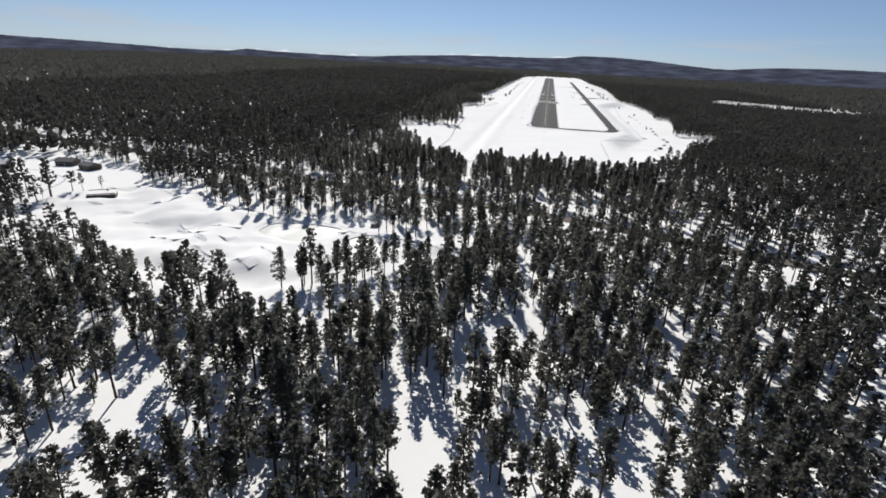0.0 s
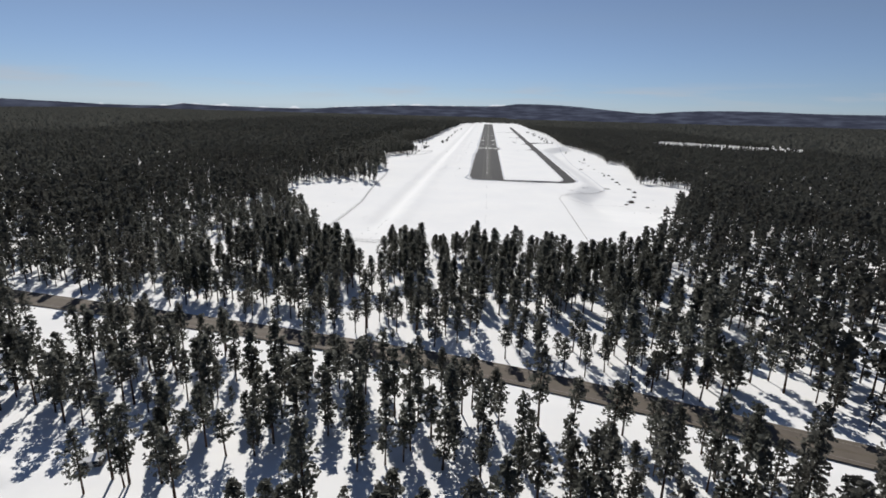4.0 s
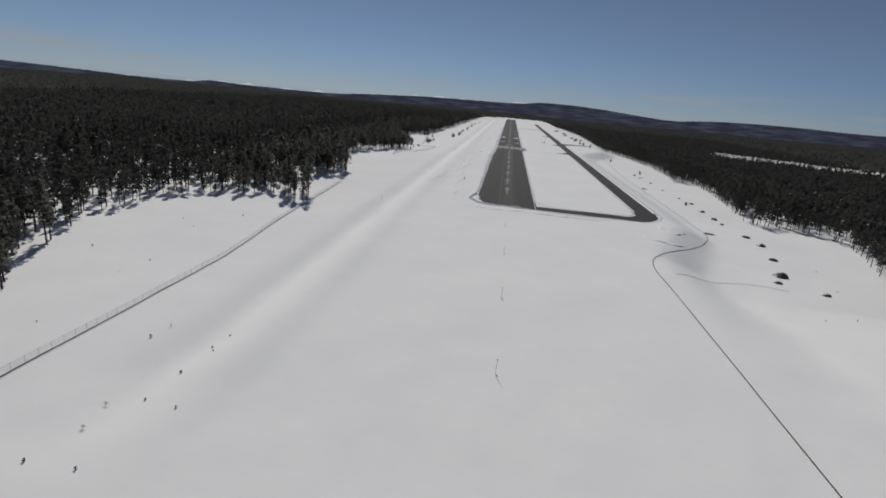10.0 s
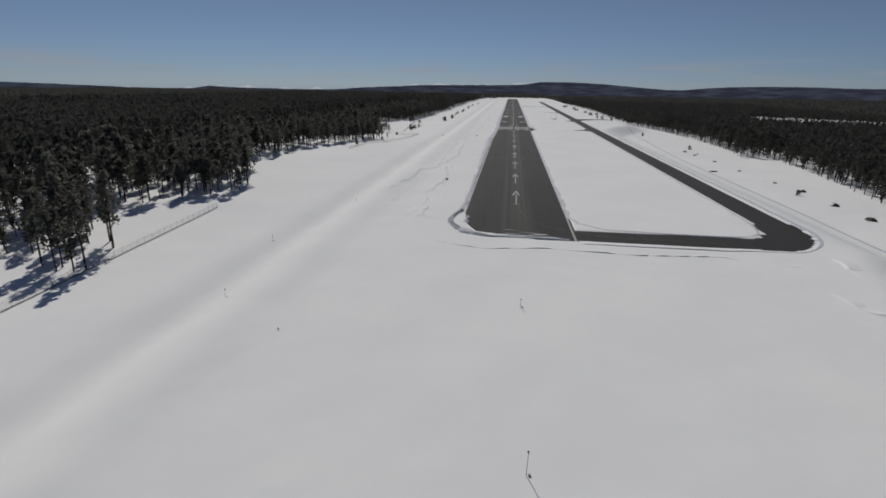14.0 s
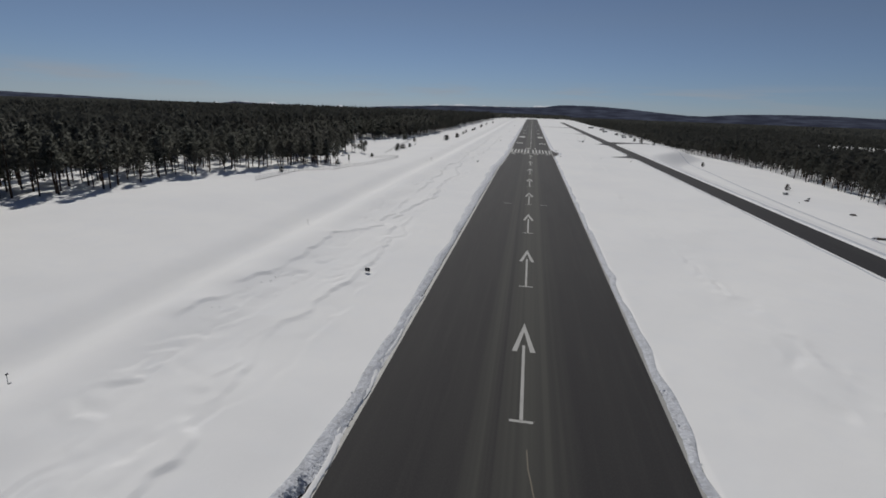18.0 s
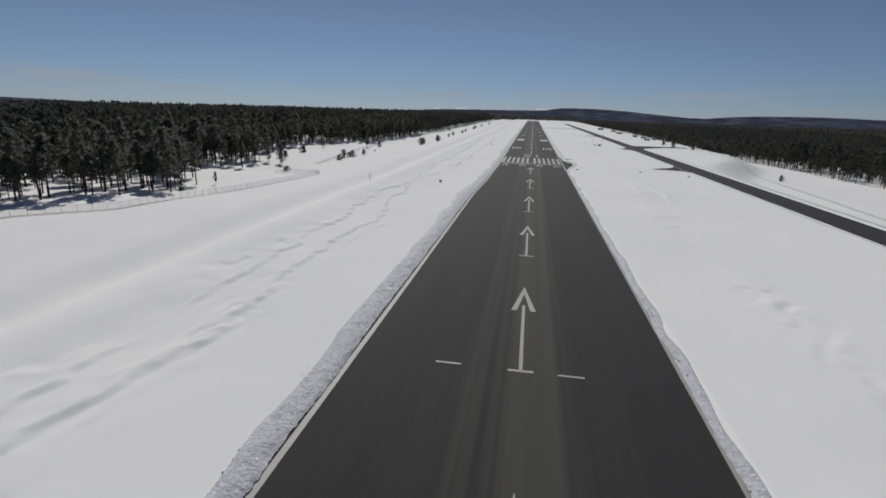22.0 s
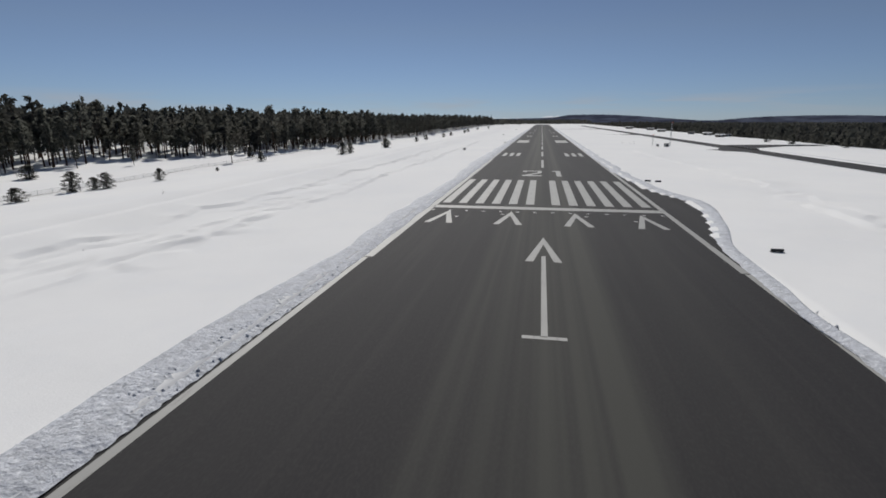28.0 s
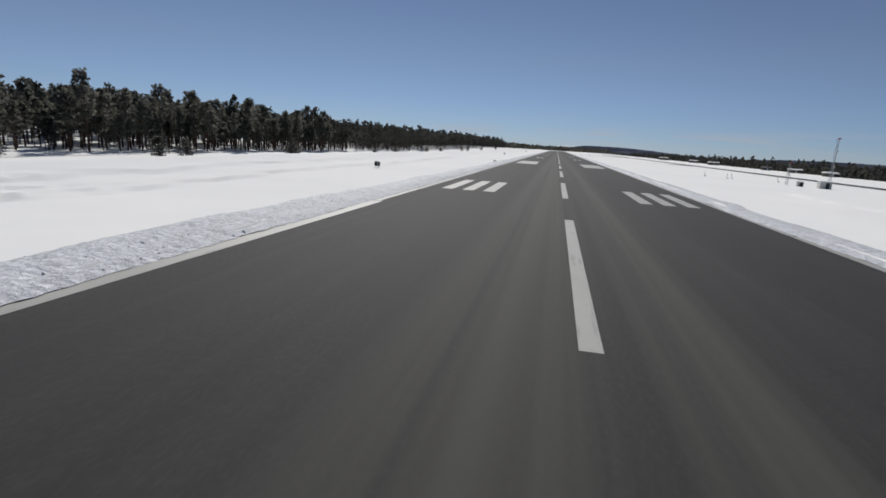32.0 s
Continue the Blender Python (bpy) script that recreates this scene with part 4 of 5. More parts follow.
EDGE = [(-505, 3.0), (-485, 2.6), (-447, 1.9), (-420, 3.0), (-386, 1.9), (-329, 4.3), (-270, 4.6), (-220, 5.0), (-195, 6.2), (-183, 4.4), (-149, 6.8), (-113, 5.2), (-57, 4.8), (-35, 3.8), (-20, 5.0), (8, 4.6), (48, 3.6), (70, 4.8), (110, 6.4), (150, 5.8), (240, 5.4), (420, 4.8), (900, 4.5)]
bank("snow_bank", [(20, -547.6), (0.5, -547.4), (-11, -547.6), (-15.5, -544.6), (-19.5, -541), (-23.3, -537.6), (-27, -531), (-28.3, -524), (-27.2, -517.3)] + [(float(np.interp(y, [-505, -330, -150, -85], [-24.7, -24.9, -24.9, -22.6])), y) for y, w in EDGE],
     [2.0, 2.2, 3.0, 5.0, 5.8, 3.2, 2.6, 2.6, 3.0] + [w for y, w in EDGE], [0.4, 0.5, 0.8, 1.1, 1.2, 0.8, 0.9, 0.9, 0.8] + [0.30 + 0.05 * w if y < -60 else 0.14 + 0.03 * w for y, w in EDGE], 0.5, 31, "rough blue-grey ploughed snow bank along the runway edge", rough=1.4, clods=4.0)
bank("ice_ledge", [(-4, -545.4), (-10.3, -543.9), (-15.2, -542.7), (-17.4, -541.6), (-19.4, -537.2), (-21.6, -530.6), (-22.0, -526.3), (-23.0, -520.5), (-24.3, -508), (-24.4, -470), (-24.4, -440)],
     [2.0, 3.6, 3.2, 2.8, 4.6, 6.4, 6.4, 4.8, 1.0, 0.6, 0.4], [0.10, 0.16, 0.2, 0.22, 0.24, 0.26, 0.24, 0.2, 0.12, 0.1, 0.08], 0.6, 33, "smooth packed white ice ledge at the runway corner", SNOW, 0.45)
rs = np.random.RandomState(9)
heap = empty("ice_heap", (-22.6, -525, 0), "broken white ice lumps on the runway corner", "ice", "ploughed snow banks")
for n in range(14):
    bm = bmesh.new()
    bmesh.ops.create_icosphere(bm, subdivisions=2, radius=rs.uniform(0.25, 0.7))
    for v in bm.verts:
        v.co = v.co * (1 + 0.4 * noise.noise(v.co * 2.5 + Vector((n * 5, 0, 0)))) * 1.0
        v.co.z *= 0.7
    bmesh.ops.translate(bm, verts=bm.verts, vec=(rs.normal(0, 0.6), rs.normal(0, 3.6), 0.2))
    part("ice_lump", bm, SNOW, heap)
lump_rs = np.random.RandomState(14)
ico = np.array([(0, 0, 1), (0.9, 0, 0.2), (0.28, 0.85, 0.15), (-0.73, 0.53, 0.2), (-0.73, -0.53, 0.1), (0.28, -0.85, 0.2), (0, 0, -0.7)])
tri = np.array([(0, 1 + i, 1 + (i + 1) % 5) for i in range(5)] + [(6, 1 + (i + 1) % 5, 1 + i) for i in range(5)])
rub = np.array([(-12, -549.2), (-16.5, -547.4), (-21, -545.2), (-23.6, -541), (-26.5, -536), (-29, -530), (-29.4, -523), (-28, -515), (-26, -506)])
n_ = 900
k = lump_rs.uniform(0, 8, n_)
spread = np.interp(k, [0, 2, 4, 8], [0.45, 1.0, 0.7, 0.45])
off = lump_rs.normal(0, 1, (2, n_))
lay = np.stack([np.interp(k, np.arange(9), rub[:, 0]) + off[0] * spread + 22.6, np.interp(k, np.arange(9), rub[:, 1]) + off[1] * spread + 525, 0.15 + 0.75 * np.exp(-(off ** 2).sum(0) / 2.2)], -1)
v, t = scatter_np([(ico, tri)], lay, lump_rs.uniform(0.14, 0.38, n_), lump_rs.uniform(0, 6.28, n_), np.zeros(n_, int))
put("snow_clods", mesh_np("snow_clods", v, t, BERM), heap, "blue-grey frozen snow clods", kind="stuff")
bank("snow_bank", [(22.6, 900), (22.6, 75), (23.6, 60), (25.2, 36), (28, 24), (30, 16), (29.4, 4), (27, -10), (25, -18), (23.4, -28), (22.6, -45), (22.6, -512), (26, -526)],
     [3.6, 4.0, 3.4, 3.2, 2.6, 2.6, 2.6, 2.6, 2.2, 2.0, 1.7, 1.7, 1.6], [0.22, 0.22, 0.3, 0.35, 0.4, 0.4, 0.4, 0.35, 0.3, 0.22, 0.22, 0.22, 0.22], 1.1, 37, "low ploughed snow bank with pale crest beside the runway")
bank("snow_bank", [(24, -552.6), (60, -552.8), *arc(96, -512, 25.4, 39.6, -90, 0, 8), (122.0, 200)][::-1], [1.8, 3.2, 3.2, 3.0, 3.0, 2.8, 2.6, 2.6, 2.4, 1.8, 1.8, 1.8], [0.22] * 12, 1.3, 41, "low ploughed snow bank round the taxiway bend")
bank("snow_bank", [(104.0, 200), *arc(92, -506, 12.2, 28.2, 0, -90, 6), (60, -534), (38, -533), (27, -524)][::-1], [1.6] * 11, [0.2] * 11, 1.3, 43, "low ploughed snow bank inside the taxiway bend")
# paved shoulder laid bare beside the threshold
bm = bmesh.new()
plate(bm, [(22.6, -46), (25.4, -28), (28.5, -12), (31.5, 3), (32, 19), (29.5, 28), (26.5, 40), (25, 62), (22.6, 76)], -0.4, -0.008)
part("shoulder", bm, ASPHALT, runway)
# ice left on the pavement's first metres
rs = np.random.RandomState(5)
for x, y, a, b in ((-8, -544.6, 6, 0.4), (-2, -543.3, 4, 0.3), (2, -545.2, 7, 0.7), (-4, -546.6, 7, 0.5), (9, -542.6, 4, 0.9), (-3, -537.2, 3.5, 0.14), (4, -540.5, 5, 0.2), (12, -546, 6, 0.6)):
    bm = bmesh.new()
    n = 18
    ring = [bm.verts.new((x + a * math.cos(6.283 * i / n) * rs.uniform(0.55, 1.15), y + b * math.sin(6.283 * i / n) * rs.uniform(0.5, 1.2), 0.03)) for i in range(n)]
    bm.faces.new(ring)
    part("ice_patch", bm, BERM, runway)
# turn-off lead line curving from the first arrow towards the taxiway
v, q = ribbon([(0.9, -494), (1.2, -500), (2.5, -507), (6, -518), (12, -529), (22, -537), (40, -542), (80, -544)], 0.09, 0.016, 2.0)
put("lead_line", mesh_np("lead_line", v, q, FADED), runway)


# ---- tracks in the snow ----
def trail(line, half, depth, seed, wander=2.6):
    p = np.array(line, float)
    s = np.r_[0, np.cumsum(np.hypot(*np.diff(p, axis=0).T))]
    u = np.arange(0, s[-1], 1.1)
    x = np.interp(u, s, p[:, 0]) + wander * (value_noise(u, u * 0 + seed, 22, seed) - 0.5) * 2 + 1.3 * (value_noise(u, u * 0 + seed, 6, seed + 2) - 0.5) + 0.35 * (value_noise(u, u * 0 + seed, 1.8, seed + 3) - 0.5)
    y = np.interp(u, s, p[:, 1])
    tx, ty = np.gradient(x), np.gradient(y)
    n = np.hypot(tx, ty)
    ox, oy = -ty / n, tx / n
    run = value_noise(u, u * 0, 26, seed + 5)
    saw = (u / (11 + 5 * value_noise(u, u * 0, 40, seed + 7)) + seed * 0.37) % 1.0
    amp = np.clip(3.6 * run - 0.9, 0, 1.0) * np.clip(1.25 * saw * (1 - saw ** 8), 0, 1) * (0.85 + 0.3 * value_noise(u, u * 0, 1.7, seed + 9))
    rows = []
    for o, dz in ((-4.5, 0.0), (-2.0, 0.40), (-0.3, 0.90), (0.12, 0.95), (0.25, 0.80), (0.48, 0.12), (0.9, -0.02), (1.6, 0.0)):
        px, py = x + ox * -o * half, y + oy * -o * half
        rows.append(np.stack([px, py, ground_z(px, py) + depth * dz * amp + np.where(amp < 0.02, -0.08, 0.02) - (0.07 if abs(o) > 1.5 else 0.0)], -1))
    v = np.concatenate(rows)
    m = len(u)
    a = np.arange(m - 1)
    a = a[(amp[:-1] > 0.02) | (amp[1:] > 0.02)]
    q = np.concatenate([np.stack([a + r * m, a + 1 + r * m, a + 1 + (r + 1) * m, a + (r + 1) * m], -1)[:, ::-1] for r in range(len(rows) - 1)])
    q = q if ox.mean() < 0 else q[:, ::-1]
    put("trim_snow_drift", mesh_np("trim_snow_drift", v, q, SNOW, True), None, "wind-cut drift edge in crusted snow", kind="structure")


trail([(-42, -548), (-30, -560), (-14, -566), (10, -562), (40, -565), (70, -562), (95, -570)], 0.5, 0.42, 66)
trail([(83, -595), (91, -592), (94, -606), (103, -611), (117, -600)], 1.0, 0.6, 69)
trail([(113, -558), (110, -577), (111, -585), (129, -564)], 1.14, 0.74, 68)


# drift edges over the golf course
for n, line in enumerate(([(-219, -1175), (-209, -1177), (-194, -1185)], [(-187, -1192), (-174, -1193), (-159, -1199)], [(-176, -1172), (-165, -1177), (-153, -1183)], [(-144, -1182), (-135, -1187), (-125, -1193)], [(-216, -1153), (-202, -1163), (-190, -1171)],
                          [(-205, -1148), (-184, -1156), (-173, -1153)], [(-240, -1164), (-230, -1160), (-222, -1152)], [(-265, -1122), (-251, -1120), (-246, -1110)], [(-158, -1202), (-145, -1203), (-135, -1209)], [(-155, -1127), (-128, -1135), (-112, -1142)],
                          [(-262, -1150), (-250, -1158), (-236, -1172)], [(-240, -1135), (-225, -1138), (-212, -1134)])):
    trail(line, 1.5, 1.15, 80 + n, 0.8)
# crumbs of crust kicked up along a walked line
rs = np.random.RandomState(77)
n_ = 420
f = rs.uniform(0, 1, n_)
line = np.array([(-66, -470), (-61, -400), (-56, -330), (-59, -260), (-56, -180), (-60, -90), (-63, 20), (-60, 130)], float)
k = f * (len(line) - 1)
px = np.interp(k, np.arange(len(line)), line[:, 0]) + rs.normal(0, 1.1, n_)
py = np.interp(k, np.arange(len(line)), line[:, 1]) + rs.normal(0, 2.0, n_)
ok = value_noise(py, py * 0, 23, 78) > 0.42
px, py = px[ok], py[ok]
crumb = (np.array([(0, 0, 1), (0.9, 0, 0.2), (0.28, 0.85, 0.15), (-0.73, 0.53, 0.2), (-0.73, -0.53, 0.1), (0.28, -0.85, 0.2)]), np.array([(0, 1 + i, 1 + (i + 1) % 5) for i in range(5)]))
v, t = scatter_np([crumb], np.stack([px, py, ground_z(px, py) - 0.05], -1), rs.uniform(0.08, 0.26, len(px)), rs.uniform(0, 6.28, len(px)), np.zeros(len(px), int))
put("snow_crumbs", mesh_np("snow_crumbs", v, t, SNOW), None, "broken lumps of snow crust along a walked line", "snow lumps", kind="stuff")


# ---- perimeter track and fences ----
def soil_line(line, half, name, label, soft=3, material=SOIL):
    v, q = ribbon(line, [-half, half], lambda a, b: ground_z(a, b) + 0.13, 2.4, soft)
    put(name, mesh_np(name, v, q, material), None, label, kind="structure")


PERIMETER = [(75, -880), (76, -803), (78, -709), (78, -675), (82, -655), (92, -638), (118, -604), (139, -573), (152, -546), (160, -522), (160, -487), (161, -446), (162, -369), (163, -299), (164, -206), (170, -96), (182, 80), (194, 376)]
soil_line([(88, -678), (101, -666), (122, -651), (143, -647), (158, -652)], 0.2, "trim_track", "dark bare line of a track in snow")
soil_line(PERIMETER[:9], 0.2, "trim_track", "dark bare line of a track in snow")
soil_line(PERIMETER[8:], 0.75, "trim_track", "grey packed track running on through snow", 3, BERM)
CHAIN = Mat("chain_link", (0.30, 0.31, 0.32), 0.5, 0.6)
mixs = CHAIN.t.nodes.new("ShaderNodeMixShader")
mixs.inputs[0].default_value = 0.14
CHAIN.link(CHAIN.t.nodes.new("ShaderNodeBsdfTransparent").outputs[0], mixs.inputs[1])
CHAIN.link(CHAIN.bsdf.outputs[0], mixs.inputs[2])
CHAIN.link(mixs.outputs[0], CHAIN.t.nodes["Material Output"].inputs[0])
CHAIN = CHAIN.m


def fence(line, label, gap=4.0, hgt=2.3):
    p = np.array(line, float)
    s = np.r_[0, np.cumsum(np.hypot(*np.diff(p, axis=0).T))]
    u = np.linspace(0, s[-1], int(s[-1] / gap) + 1)
    x, y = np.interp(u, s, p[:, 0]), np.interp(u, s, p[:, 1])
    z = ground_z(x, y)
    root = empty("fence", (x[0], y[0], 0), label, "fence")
    bm = bmesh.new()
    tube(bm, 0.05, 0.05, (0, 0, -0.3), (0, 0, hgt), 6)
    tube(bm, 0.03, 0.02, (0, 0, hgt), (0.16, 0, hgt + 0.3), 5)
    post = bm_mesh("post", bm, STEEL)
    for a, b, c in zip(x, y, z):
        o = put("post", post, root)
        o.location = (a - x[0], b - y[0], c)
    bm = bmesh.new()
    for i in range(len(x) - 1):
        tube(bm, 0.02, 0.02, (x[i] - x[0], y[i] - y[0], z[i] + hgt - 0.05), (x[i + 1] - x[0], y[i + 1] - y[0], z[i + 1] + hgt - 0.05), 4)
    part("top_rail", bm, STEEL, root)
    bm = bmesh.new()
    for i in range(len(x) - 1):
        f = [bm.verts.new((x[k] - x[0], y[k] - y[0], z[k] + h)) for k, h in ((i, 0.1), (i + 1, 0.1), (i + 1, hgt), (i, hgt))]
        bm.faces.new(f)
    part("mesh_fabric", bm, CHAIN, root, "grey chain-link mesh")
    soil_line(line, 0.22, "trim_fence_foot", "dark bare soil along the fence foot", 1)


WEST = [(-137, -530), (-134, -609), (-129, -672), (-122, -740), (-121, -790), (-121, -835), (-120.5, -871), (-104.5, -884), (-91, -887), (-77.6, -888.4), (-59, -887.7), (-37, -886.4), (-13, -884), (6.4, -882.8), (40, -881), (75, -880)]
fence(WEST, "grey chain-link perimeter fence round the corner of the snowfield")
fence([(-146, -300), (-144, -252), (-130, -229), (-129, -197), (-123, -138), (-121, -88), (-130, -74), (-152, -82)], "grey chain-link perimeter fence ending in a bend near pines")
fence([(-155, -15), (-164, 60), (-174, 140), (-180, 228), (-182, 330)], "low grey wire fence between pines and open snow", 6.0, 1.6)


# ---- airfield things ----
def sign_board(x, y, turn, w=1.35, h=1.05):
    root = empty("distance_sign", (x, y, gz(x, y)), "black runway distance sign on short legs in snow", "sign", "distance signs", turn=turn)
    bm = bmesh.new()
    box(bm, w, 0.28, h, 0, 0, 0.35)
    part("panel", bm, BLACK, root, "black panel", 0.03)
    bm = bmesh.new()
    box(bm, w * 0.16, 0.02, h * 0.55, 0.1, -0.155, 0.62)
    part("figure_bar", bm, PAINT, root, "white bar in place of a figure")
    for sx in (-1, 1):
        bm = bmesh.new()
        tube(bm, 0.05, 0.05, (sx * w * 0.35, 0, -0.3), (sx * w * 0.35, 0, 0.4), 6)
        part("leg", bm, STEEL, root)


for x, y in ((-43, -427), (-44, -120), (-43, 190), (-43, 495), (-43, 800)):
    sign_board(x, y, -4)


def marker_board(x, y):
    root = empty("edge_marker", (x, y, gz(x, y)), "low dark marker board lying beside the runway", "marker", "edge markers")
    bm = bmesh.new()
    box(bm, 1.5, 0.3, 0.4, 0, 0, 0.05)
    part("board", bm, BLACK, root, "", 0.03)
    bm = bmesh.new()
    box(bm, 0.4, 0.5, 0.12, -0.6, 0, -0.05)
    box(bm, 0.4, 0.5, 0.12, 0.6, 0, -0.05)
    part("foot", bm, STEEL, root)


for x, y in ((29.5, -29), (28.5, 50), (31, 49), (69, -27), (95, -39), (-28, 300)):
    marker_board(x, y)


def light_pole(x, y, h):
    root = empty("approach_light", (x, y, gz(x, y)), "slender approach light pole standing in open snow", "light pole", "approach lights")
    bm = bmesh.new()
    tube(bm, 0.07, 0.05, (0, 0, -0.4), (0.1, 0, h), 6)
    part("pole", bm, STEEL, root)
    bm = bmesh.new()
    tube(bm, 0.12, 0.16, (0.1, -0.12, h), (0.1, 0.22, h + 0.05), 8)
    part("lamp_head", bm, BLACK, root)
    bm = bmesh.new()
    box(bm, 0.35, 0.3, 0.4, 0.5, 0, 0.0)
    part("junction_box", bm, STEEL, root, "", 0.02)


for x, y, h in ((0, -617, 2.2), (0, -680, 4.2), (0, -745, 4.8), (-0.5, -806, 5), (-83, -620, 2.5), (-94, -566, 2.2), (-86, -369, 1.8), (-82, -494, 1.8)):
    light_pole(x, y, h)


def shelter(x, y, sx, sy, h, label):
    root = empty("equipment_shelter", (x, y, gz(x, y)), label, "shelter", "equipment shelters", turn=-8)
    bm = bmesh.new()
    box(bm, sx, sy, h, 0, 0, -0.1)
    part("body", bm, PALE, root, "pale weathered metal walls", 0.04)
    bm = bmesh.new()
    box(bm, sx + 0.4, sy + 0.4, 0.14, 0, 0, h - 0.1)
    part("roof", bm, SNOW, root, "snow-covered roof", 0.03)
    bm = bmesh.new()
    box(bm, 0.9, 0.06, min(1.9, h * 0.8), sx * 0.15, -sy / 2 - 0.02, 0)
    part("door", bm, BLACK, root, "dark door", 0.01)


shelter(76, 246, 3.0, 2.4, 2.2, "pale equipment shelter with snowy roof beside the glide-path mast")
shelter(72, 252, 1.6, 1.4, 1.5, "small pale equipment cabinet standing in snow")
shelter(190, -137, 3.4, 2.2, 1.7, "grey cabinet standing in snow beyond the taxiway")
shelter(198, -154, 1.6, 1.2, 1.2, "small grey cabinet standing in snow beyond the taxiway")


def mast(x, y, h):
    root = empty("antenna_mast", (x, y, gz(x, y)), "tall slender lattice mast with antenna panels", "mast", turn=20)
    for k in range(3):
        a = 2.094 * k
        bm = bmesh.new()
        tube(bm, 0.06, 0.05, (0.4 * math.cos(a), 0.4 * math.sin(a), -0.3), (0.28 * math.cos(a), 0.28 * math.sin(a), h), 5)
        part("leg", bm, STEEL, root)
    n = int(h / 0.9)
    for i in range(n):
        bm = bmesh.new()
        for k in range(3):
            a, b = 2.094 * k, 2.094 * (k + 1)
            r = 0.4 - 0.12 * i / n
            z = 0.3 + i * 0.9
            tube(bm, 0.02, 0.02, (r * math.cos(a), r * math.sin(a), z), (r * math.cos(b), r * math.sin(b), z + 0.8), 4)
        part("lacing", bm, STEEL, root)
    for z in (0.42, 0.72, 0.97):
        bm = bmesh.new()
        box(bm, 0.7, 0.3, 0.4, 0, -0.4, h * z)
        part("antenna_panel", bm, RED if z > 0.9 else PALE, root, "", 0.05)


mast(79, 250, 15.0)
mast(69.5, 255, 7.0)
for x, y in ((60, 282), (64, 290), (77, 282), (57, 300)):
    light_pole(x, y, 1.6)


def pile(x, y, sx, sy, h, seed):
    """A heap of cut brush and soil half under snow."""
    rs = np.random.RandomState(seed)
    root = empty("brush_pile", (x, y, gz(x, y) - 0.1), "heap of cut brush and soil capped with snow", "brush pile", "brush piles", turn=rs.uniform(-25, 25))
    for name, mat, k, dy in (("snow_cap", SNOW, 1.0, 0.0), ("brush", SOIL, 0.86, -0.16)):
        bm = bmesh.new()
        bmesh.ops.create_icosphere(bm, subdivisions=3, radius=1)
        for v in bm.verts:
            d = 1 + 0.28 * noise.noise(v.co * 2.1 + Vector((seed, 0, 0))) + 0.12 * noise.noise(v.co * 6 + Vector((seed, 3, 0)))
            v.co = Vector((v.co.x * sx * d * k, (v.co.y * d + dy) * sy, max(-0.3, v.co.z * h * d * (1.0 if k == 1.0 else 0.92))))
            if k < 1:
                v.co.y -= 0.22 * sy
        part(name, bm, mat, root)
    v, f = crown_np(rs, 6.0, 10, 8, 0.10, (0, 0), 0.3, 0.05)
    v = v * (sx / 3.2, sy / 3.5, h / 7.0) + (0, -0.45 * sy, 0)
    put("twigs", mesh_np("twigs", v, f, BARK), root, "bare brown twigs")


for n, (x, y, sx, sy, h) in enumerate(((199, -363, 3.0, 2.2, 1.8), (194, -410, 3.2, 2.3, 1.9), (193, -446, 3.2, 2.2, 1.9), (192, -466, 2.0, 1.6, 1.3), (194, -511, 3.2, 2.2, 1.8), (194, -537, 3.4, 2.4, 2.2), (182, -582, 3.2, 2.2, 1.9), (167, -622, 4.8, 3.4, 3.0), (159, -637, 2.6, 2.0, 1.4),
                                        (163, -517, 5.4, 1.8, 1.1), (168, -284, 4.0, 1.9, 1.2), (194, -214, 2.4, 1.7, 1.2), (191, -165, 2.4, 1.6, 1.2), (196, -331, 1.8, 1.3, 1.0), (194, -272, 1.8, 1.3, 1.0), (178, -650, 3.0, 2.0, 1.4))):
    pile(x, y, sx, sy, h, n + 3)


def shrub_proto(seed, h, bare):
    rs = np.random.RandomState(seed)
    root = empty("shrub", (0, 0, -200), "small dark shrub poking out of open snow" if not bare else "bare twiggy shrub poking out of open snow", "shrub", "shrubs on the snowfield")
    if bare:
        v, f = limbs_np(rs, h, 26, (0, 0))
        v = v * (2.2, 2.2, 1.0)
        put("twigs", mesh_np("twigs", v, f, BARK), root)
    else:
        v, f = crown_np(rs, h, 12, 10, 0.16, (0, 0), 0.30, 0.05)
        put("foliage", mesh_np("foliage", v, f, NEEDLES), root)
    tv, tf = trunk_np(h * 0.8, 0.05, 5, (0, 0))
    put("stem", mesh_np("stem", tv, tf, BARK), root)
    return root


shrubs = [shrub_proto(1, 1.5, False), shrub_proto(2, 1.8, True), shrub_proto(3, 1.3, False)]
SHRUBS = [(-138, -814), (-101, -805), (-83, -803), (-82, -814), (-91, -844), (-84, -840), (-74, -843), (-89, -853), (-91, -865), (-80, -865), (-146, -770), (-176, -748), (-145, -754), (-92, -876), (-84, -826), (-84, -811), (-81, -877), (-87, -901), (-102, -813),
          (-176, -628), (-160, -700), (-150, -668), (-172, -690), (-98, -925), (-112, -912), (-87, -95), (-92, -98), (-150, -260), (-100, 21), (-136, -168), (-58, -640), (150, -700), (170, -690), (190, -640), (200, -600), (165, -730), (180, -180), (190, -330)]
for n, (x, y) in enumerate(SHRUBS):
    s = 0.45 + 0.5 * ((n * 37) % 10) / 10
    copy_thing(shrubs[n % 3], pose(x, y, gz(x, y), 0, 0, n * 50) @ Matrix.Diagonal((s * 1.3, s * 1.3, s * 0.8, 1)))
